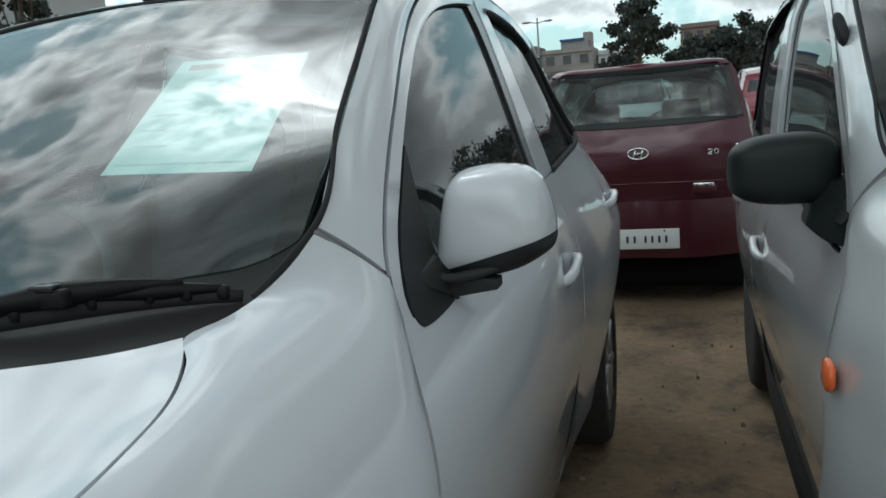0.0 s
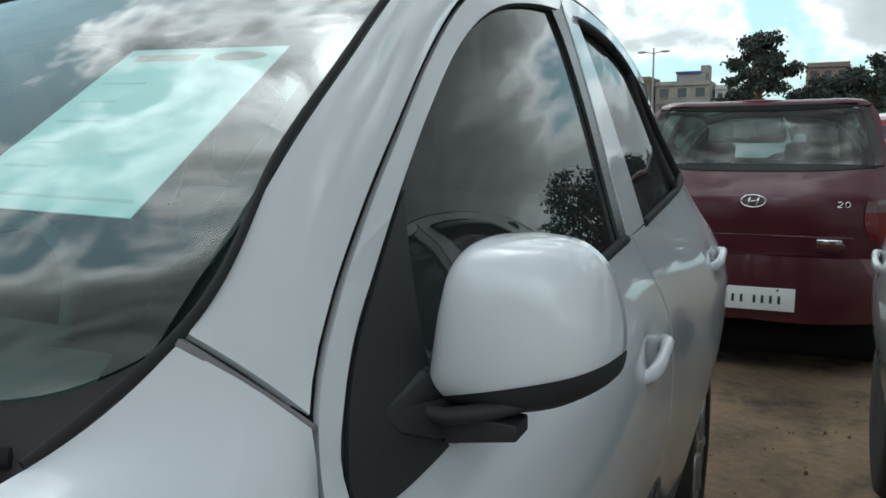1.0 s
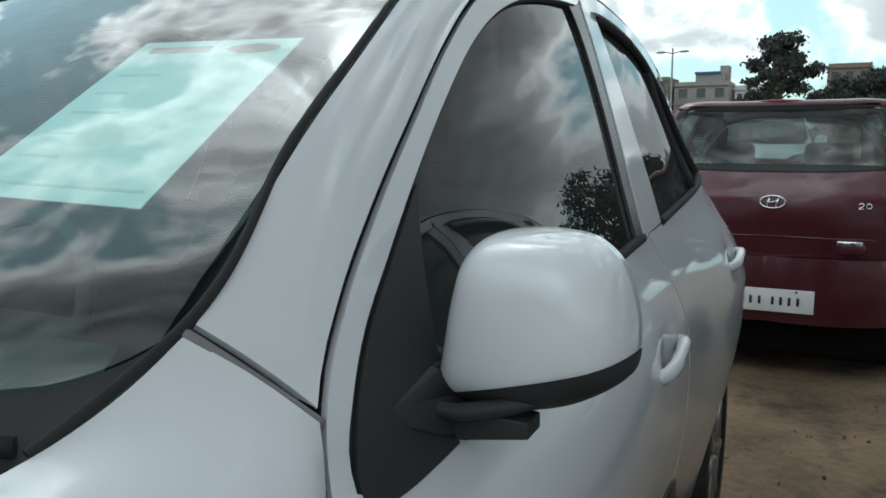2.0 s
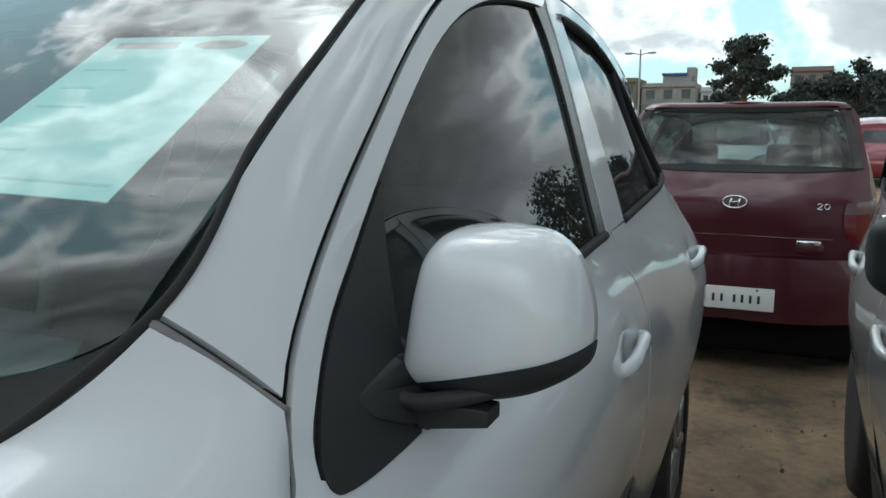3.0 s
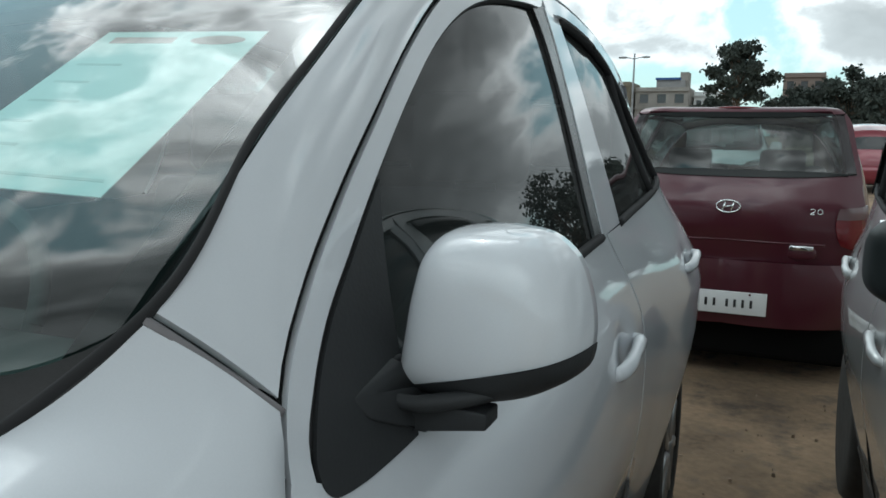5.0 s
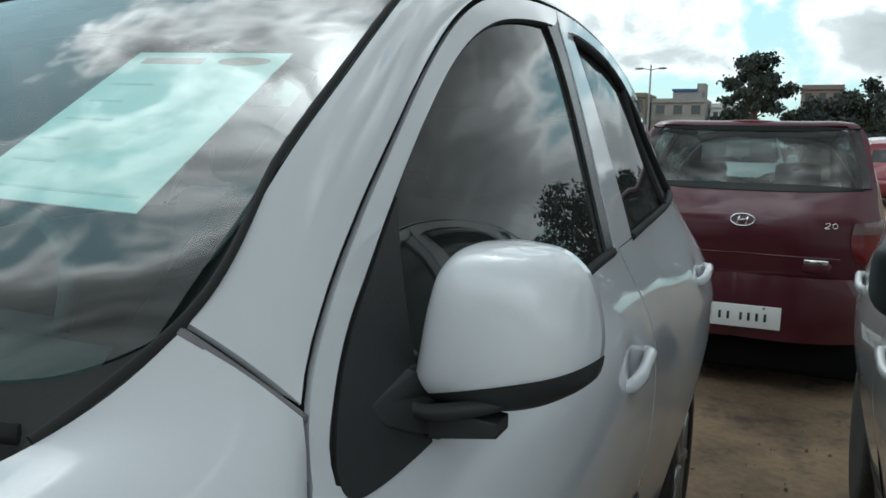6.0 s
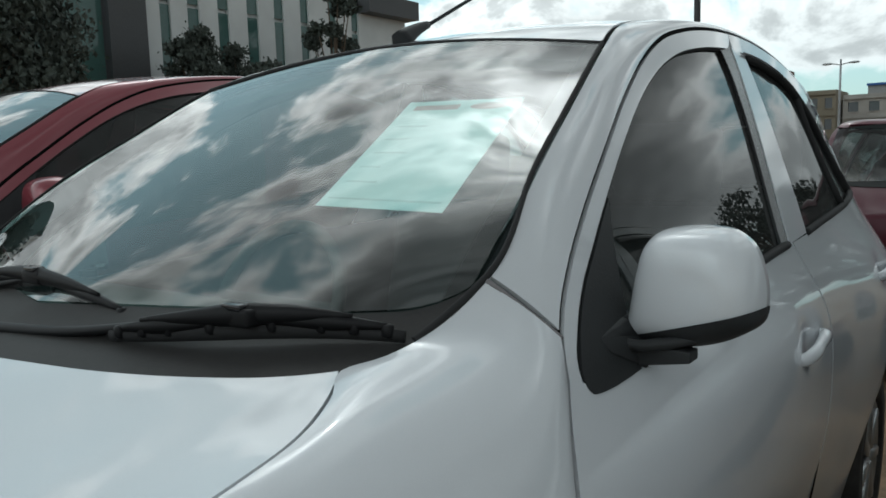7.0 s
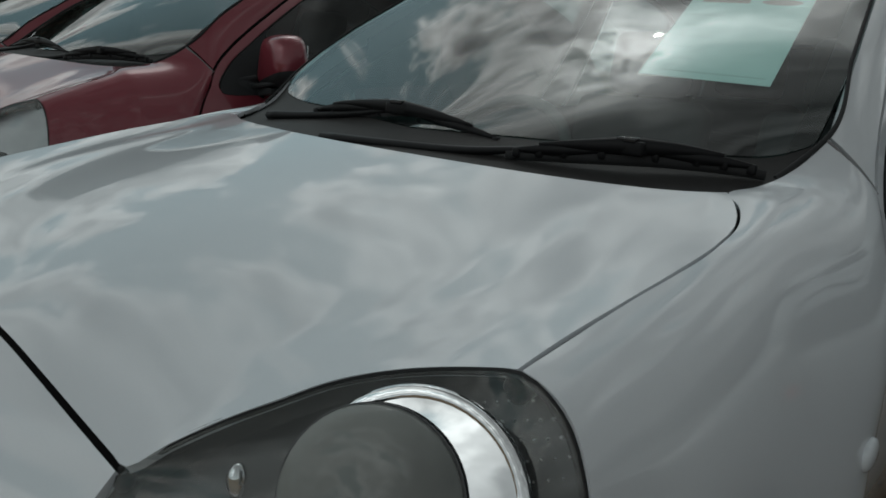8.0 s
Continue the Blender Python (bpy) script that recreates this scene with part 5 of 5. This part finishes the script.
def tree(x, y, height, crown_r, seed, crown_low=0.35, leaf=0.30, count=1500, squash=0.85):
    rng = random.Random(seed)
    t = tagged(empty("tree", x, y, 0), "dark green leafy tree with an uneven crown", "tree", "trees behind the yard")
    low = height * crown_low
    limbs = [tube([(0, 0, -0.1), (0.05 * height * 0.2, 0, low), (0.1, 0.1, height * 0.75)], [height * 0.022, height * 0.016, height * 0.006], 8, n=8)]
    tips = []
    twigs = 16 + int(crown_r * 5)
    for k in range(twigs):
        a = k * 2.4 + rng.uniform(-0.4, 0.4)
        r = crown_r * rng.uniform(0.35, 0.95)
        z0 = low * rng.uniform(0.75, 1.5)
        zt = low + (height - low) * (0.15 + 0.8 * ((k + 0.5) / twigs)) * rng.uniform(0.85, 1.1)
        r *= math.sqrt(max(0.12, 1 - abs((zt - low) / (height - low) * 2 - 0.85) ** 2 * 0.75))
        tip = (r * math.cos(a), r * math.sin(a), min(zt, height))
        tips.append(tip)
        limbs.append(tube([(0, 0, z0), (tip[0] * 0.5, tip[1] * 0.5, z0 + (tip[2] - z0) * 0.65), tip], [height * 0.010, height * 0.006, height * 0.002], 6, n=6))
    part("trunk", merge(*limbs), BARK, t)
    verts, faces = [], []
    for k in range(count):
        c = tips[rng.randrange(len(tips))]
        s = crown_r * 0.165
        p = Vector((c[0] + rng.gauss(0, s) * 0.75, c[1] + rng.gauss(0, s) * 0.75, c[2] + rng.gauss(0, s) * 0.6 * squash))
        q = Euler((rng.uniform(0, 6.3), rng.uniform(0, 6.3), rng.uniform(0, 6.3))).to_matrix()
        l = leaf * rng.uniform(0.6, 1.3)
        n = len(verts)
        for a, b, d in ((-0.5, 0, 0), (-0.1, 0.32, 0.08), (0.5, 0, 0), (-0.1, -0.32, 0.08)):
            verts.append(p + q @ Vector((a * l, b * l, d * l)))
        faces += [(n, n + 1, n + 2), (n, n + 2, n + 3)]
    me = bpy.data.meshes.new("crown")
    me.from_pydata([tuple(v) for v in verts], [], faces)
    me.materials.append(FOLIAGE)
    crown = new("crown", me)
    crown.parent = t
    return t


STEEL = material("grey_galvanised_steel", (0.30, 0.31, 0.32), rough=0.5, metal=0.6)
DARK_POLE = material("dark_painted_pole", (0.02, 0.02, 0.022), rough=0.5)
street_lamp(-10.2, 68, 7.95)
tagged(part("pole", tube([(-0.70, 5.95, -0.05), (-0.70, 5.95, 4.6)], 0.022, 10, n=4), DARK_POLE), "thin dark metal pole standing between the cars", "pole")
tree(-1.8, 68, 8.6, 2.6, 3, 0.40, 0.36, 5200)
for k, (x, y, h, r) in enumerate(((4.2, 72, 5.6, 3.0), (6.6, 70, 6.4, 2.4), (2.0, 74, 4.6, 2.6), (8.6, 66, 5.4, 2.4), (11.5, 74, 7.2, 3.0), (15, 70, 8.6, 3.6), (19.5, 74, 10.2, 4.2), (-4.0, 78, 4.6, 2.6), (24, 70, 7.5, 3.6), (30, 68, 7.0, 3.6), (37, 70, 8.0, 4.0))):
    tree(x, y, h, r, 20 + k, 0.20, 0.36, 4500)
for k, (x, y, h, r) in enumerate(((27, 31, 10.5, 4.6), (34, 26, 9.0, 4.4), (24, 41, 7.5, 3.6), (40, 17, 9.0, 4.5))):
    tree(x, y, h, r, 40 + k, 0.15, 0.45, 5000)


def block(name, x0, x1, y0, y1, h, mat, label, floors=3, bays=4, parapet=0.5, extra=None):
    """A flat-roofed building: walls, slab edges, recessed windows with sills on the side towards the yard, parapet."""
    b = tagged(empty(name, (x0 + x1) / 2, y0, 0), label, "building", "buildings round the yard")
    w, d = (x1 - x0) / 2, y1 - y0
    part("wall", box(-w, w, 0.25, d, 0, h), mat, b)
    fh = h / floors
    front = []
    cell = 2 * w / bays
    for f in range(floors):
        z = f * fh
        front.append(box(-w, w, 0, 0.25, z, z + fh * 0.30))
        front.append(box(-w, w, 0, 0.25, z + fh * 0.80, z + fh))
        for k in range(bays + 1):
            front.append(box(max(-w, -w + k * cell - cell * 0.25), min(w, -w + k * cell + cell * 0.25), 0, 0.25, z + fh * 0.30, z + fh * 0.80))
        for k in range(bays):
            xm = -w + (k + 0.5) * cell
            wn = part("window", box(xm - cell * 0.25, xm + cell * 0.25, 0.18, 0.22, z + fh * 0.30, z + fh * 0.80), DARK_GLASS, b, "dark window")
            part("sill", box(xm - cell * 0.3, xm + cell * 0.3, -0.12, 0.05, z + fh * 0.26, z + fh * 0.30), mat, wn)
        front.append(box(-w - 0.15, w + 0.15, -0.25, 0.02, z + fh * 0.95, z + fh))
    part("front_wall", merge(*front), mat, b)
    part("parapet", merge(box(-w, w, 0, 0.2, h, h + parapet), box(-w, w, d - 0.2, d, h, h + parapet), box(-w, -w + 0.2, 0.2, d - 0.2, h, h + parapet), box(w - 0.2, w, 0.2, d - 0.2, h, h + parapet)), mat, b)
    for name2, bx, m2 in (extra or []):
        part(name2, box(*bx), m2, b)
    return b


DARK_GLASS = material("dark_window_glass", (0.03, 0.035, 0.038), rough=0.08, spec=0.6)
GREEN_GLASS = material("green_tinted_glass", (0.06, 0.12, 0.11), rough=0.08, spec=0.6)
BLUE_SHEET = material("blue_roof_sheet", (0.03, 0.10, 0.30), rough=0.6)
BROWN_WALL = material("brown_wall", (0.20, 0.16, 0.14), rough=0.9)
OCHRE_WALL = material("ochre_wall", (0.21, 0.185, 0.14), rough=0.9)
GREY_WALL = material("grey_cement_wall", (0.28, 0.28, 0.28), rough=0.9, vary=0.2)
DARK_CLAD = material("dark_grey_cladding", (0.05, 0.052, 0.056), rough=0.5)

block("building", -15.2, -8.8, 100, 108, 6.6, CONCRETE, "cream three-storey building with a blue roof sheet", 3, 3, 0.4, [("roof_shed", (-0.9, 2.6, 1.5, 6, 6.6, 8.0), GREY_WALL), ("blue_sheet", (-1.0, 2.0, 1.2, 5, 8.0, 8.25), BLUE_SHEET), ("stair_tower", (1.9, 2.9, 2, 5, 6.6, 8.95), CONCRETE)])
block("building", -8.5, -3.6, 104, 112, 6.2, PALE_WALL, "low pale building between trees", 2, 4, 0.4)
block("building", 1.8, 6.2, 100, 108, 8.1, BROWN_WALL, "brown three-storey building behind the trees", 3, 3, 0.4)
block("building", 10.0, 15.0, 100, 108, 5.2, OCHRE_WALL, "ochre low building among trees", 2, 3, 0.4)
block("building", -27, -20.5, 92, 100, 9.6, BROWN_WALL, "brown building with a stepped roofline", 3, 4, 0.5)
block("building", -20.2, -15.6, 98, 106, 7.2, OCHRE_WALL, "yellowish building beside the brown one", 3, 3, 0.4)


def office():
    """The long office block across the yard: pale panels with narrow green window strips."""
    b = tagged(empty("office_building", -50, 12, 0), "long office block of pale panels with green window strips", "building", "buildings round the yard")
    part("wall", merge(box(-14, -0.4, 0, 19, 0, 14), box(-14, -0.4, 19, 51, 0, 16.9)), PALE_WALL, b)
    part("glass_wall", box(-0.4, 0, 0, 18.0, 0, 14), GREEN_GLASS, b, "green glass curtain wall")
    for k in range(7):
        part("mullion", box(-0.02, 0.08, k * 3.0 - 0.05, k * 3.0 + 0.05, 0, 14), DARK_CLAD, b)
    part("column", box(-0.4, 0.8, 18.0, 20.9, 0, 17), DARK_CLAD, b, "dark full-height column")
    y = 20.9
    for a, c in ((22.5, 23.4), (24.9, 26.0), (27.7, 28.8), (30.6, 31.8), (33.5, 34.6), (36.5, 37.5), (40, 41), (43, 44)):
        for z0, z1 in ((0.8, 6.0), (6.3, 13.2), (13.5, 16.2)):
            part("window", box(-0.4, -0.2, a, c, z0, z1), GREEN_GLASS, b, "narrow green window strip")
        part("panel", box(-0.4, 0.0, y, a, 0, 17), PALE_WALL, b)
        y = c
    part("panel", box(-0.4, 0.0, y, 51, 0, 17), PALE_WALL, b)
    part("roof_overhang", box(-14, 1.5, 44, 51.5, 15.2, 17.0), DARK_CLAD, b)


office()
for k, (x, y, h, r, n) in enumerate(((-44, 19.2, 12.6, 6.2, 26000), (-42, 12.0, 10.5, 5.0, 9000), (-44, 33.0, 10.2, 2.9, 12000), (-44, 36.8, 9.5, 3.2, 13000), (-44.5, 30.6, 6.3, 1.7, 5000), (-44, 46.4, 15.6, 2.5, 12000), (-44, 51.3, 10.8, 3.0, 9000), (-44, 42.4, 8.6, 2.2, 8000), (-43, 57, 9.5, 3.2, 8000))):
    tree(x, y, h, r, 60 + k, 0.10, 0.36, n)


def pebbles():
    """Loose stones and clods over the dirt near the cars."""
    rng = random.Random(5)
    verts, faces = [], []
    for _ in range(380):
        x, y = rng.uniform(-0.2, 1.9) if rng.random() < 0.7 else rng.uniform(-3, 4), rng.uniform(1.0, 7.5)
        r = rng.choice((0.003, 0.004, 0.004, 0.005, 0.006, 0.008, 0.008, 0.012)) * rng.uniform(0.7, 1.3)
        n = len(verts)
        for k in range(5):
            a = k * 1.2566 + rng.uniform(-0.3, 0.3)
            verts.append((x + r * math.cos(a), y + r * math.sin(a) * 0.8, -0.030))
        for k in range(5):
            a = k * 1.2566 + rng.uniform(-0.3, 0.3)
            verts.append((x + 0.65 * r * math.cos(a), y + 0.5 * r * math.sin(a), r * rng.uniform(0.3, 0.7) - 0.008))
        faces.append(tuple(n + 5 + k for k in range(5)))
        faces += [(n + k, n + (k + 1) % 5, n + 5 + (k + 1) % 5, n + 5 + k) for k in range(5)]
    me = bpy.data.meshes.new("pebbles")
    me.from_pydata(verts, [], faces)
    me.materials.append(STONE)
    tagged(new("pebbles", me), "scattered brown and grey stones on the dirt", "stones", kind="stuff")


STONE = material("dusty_stone", (0.24, 0.18, 0.13), rough=0.95, vary=0.5, scale=9)
pebbles()
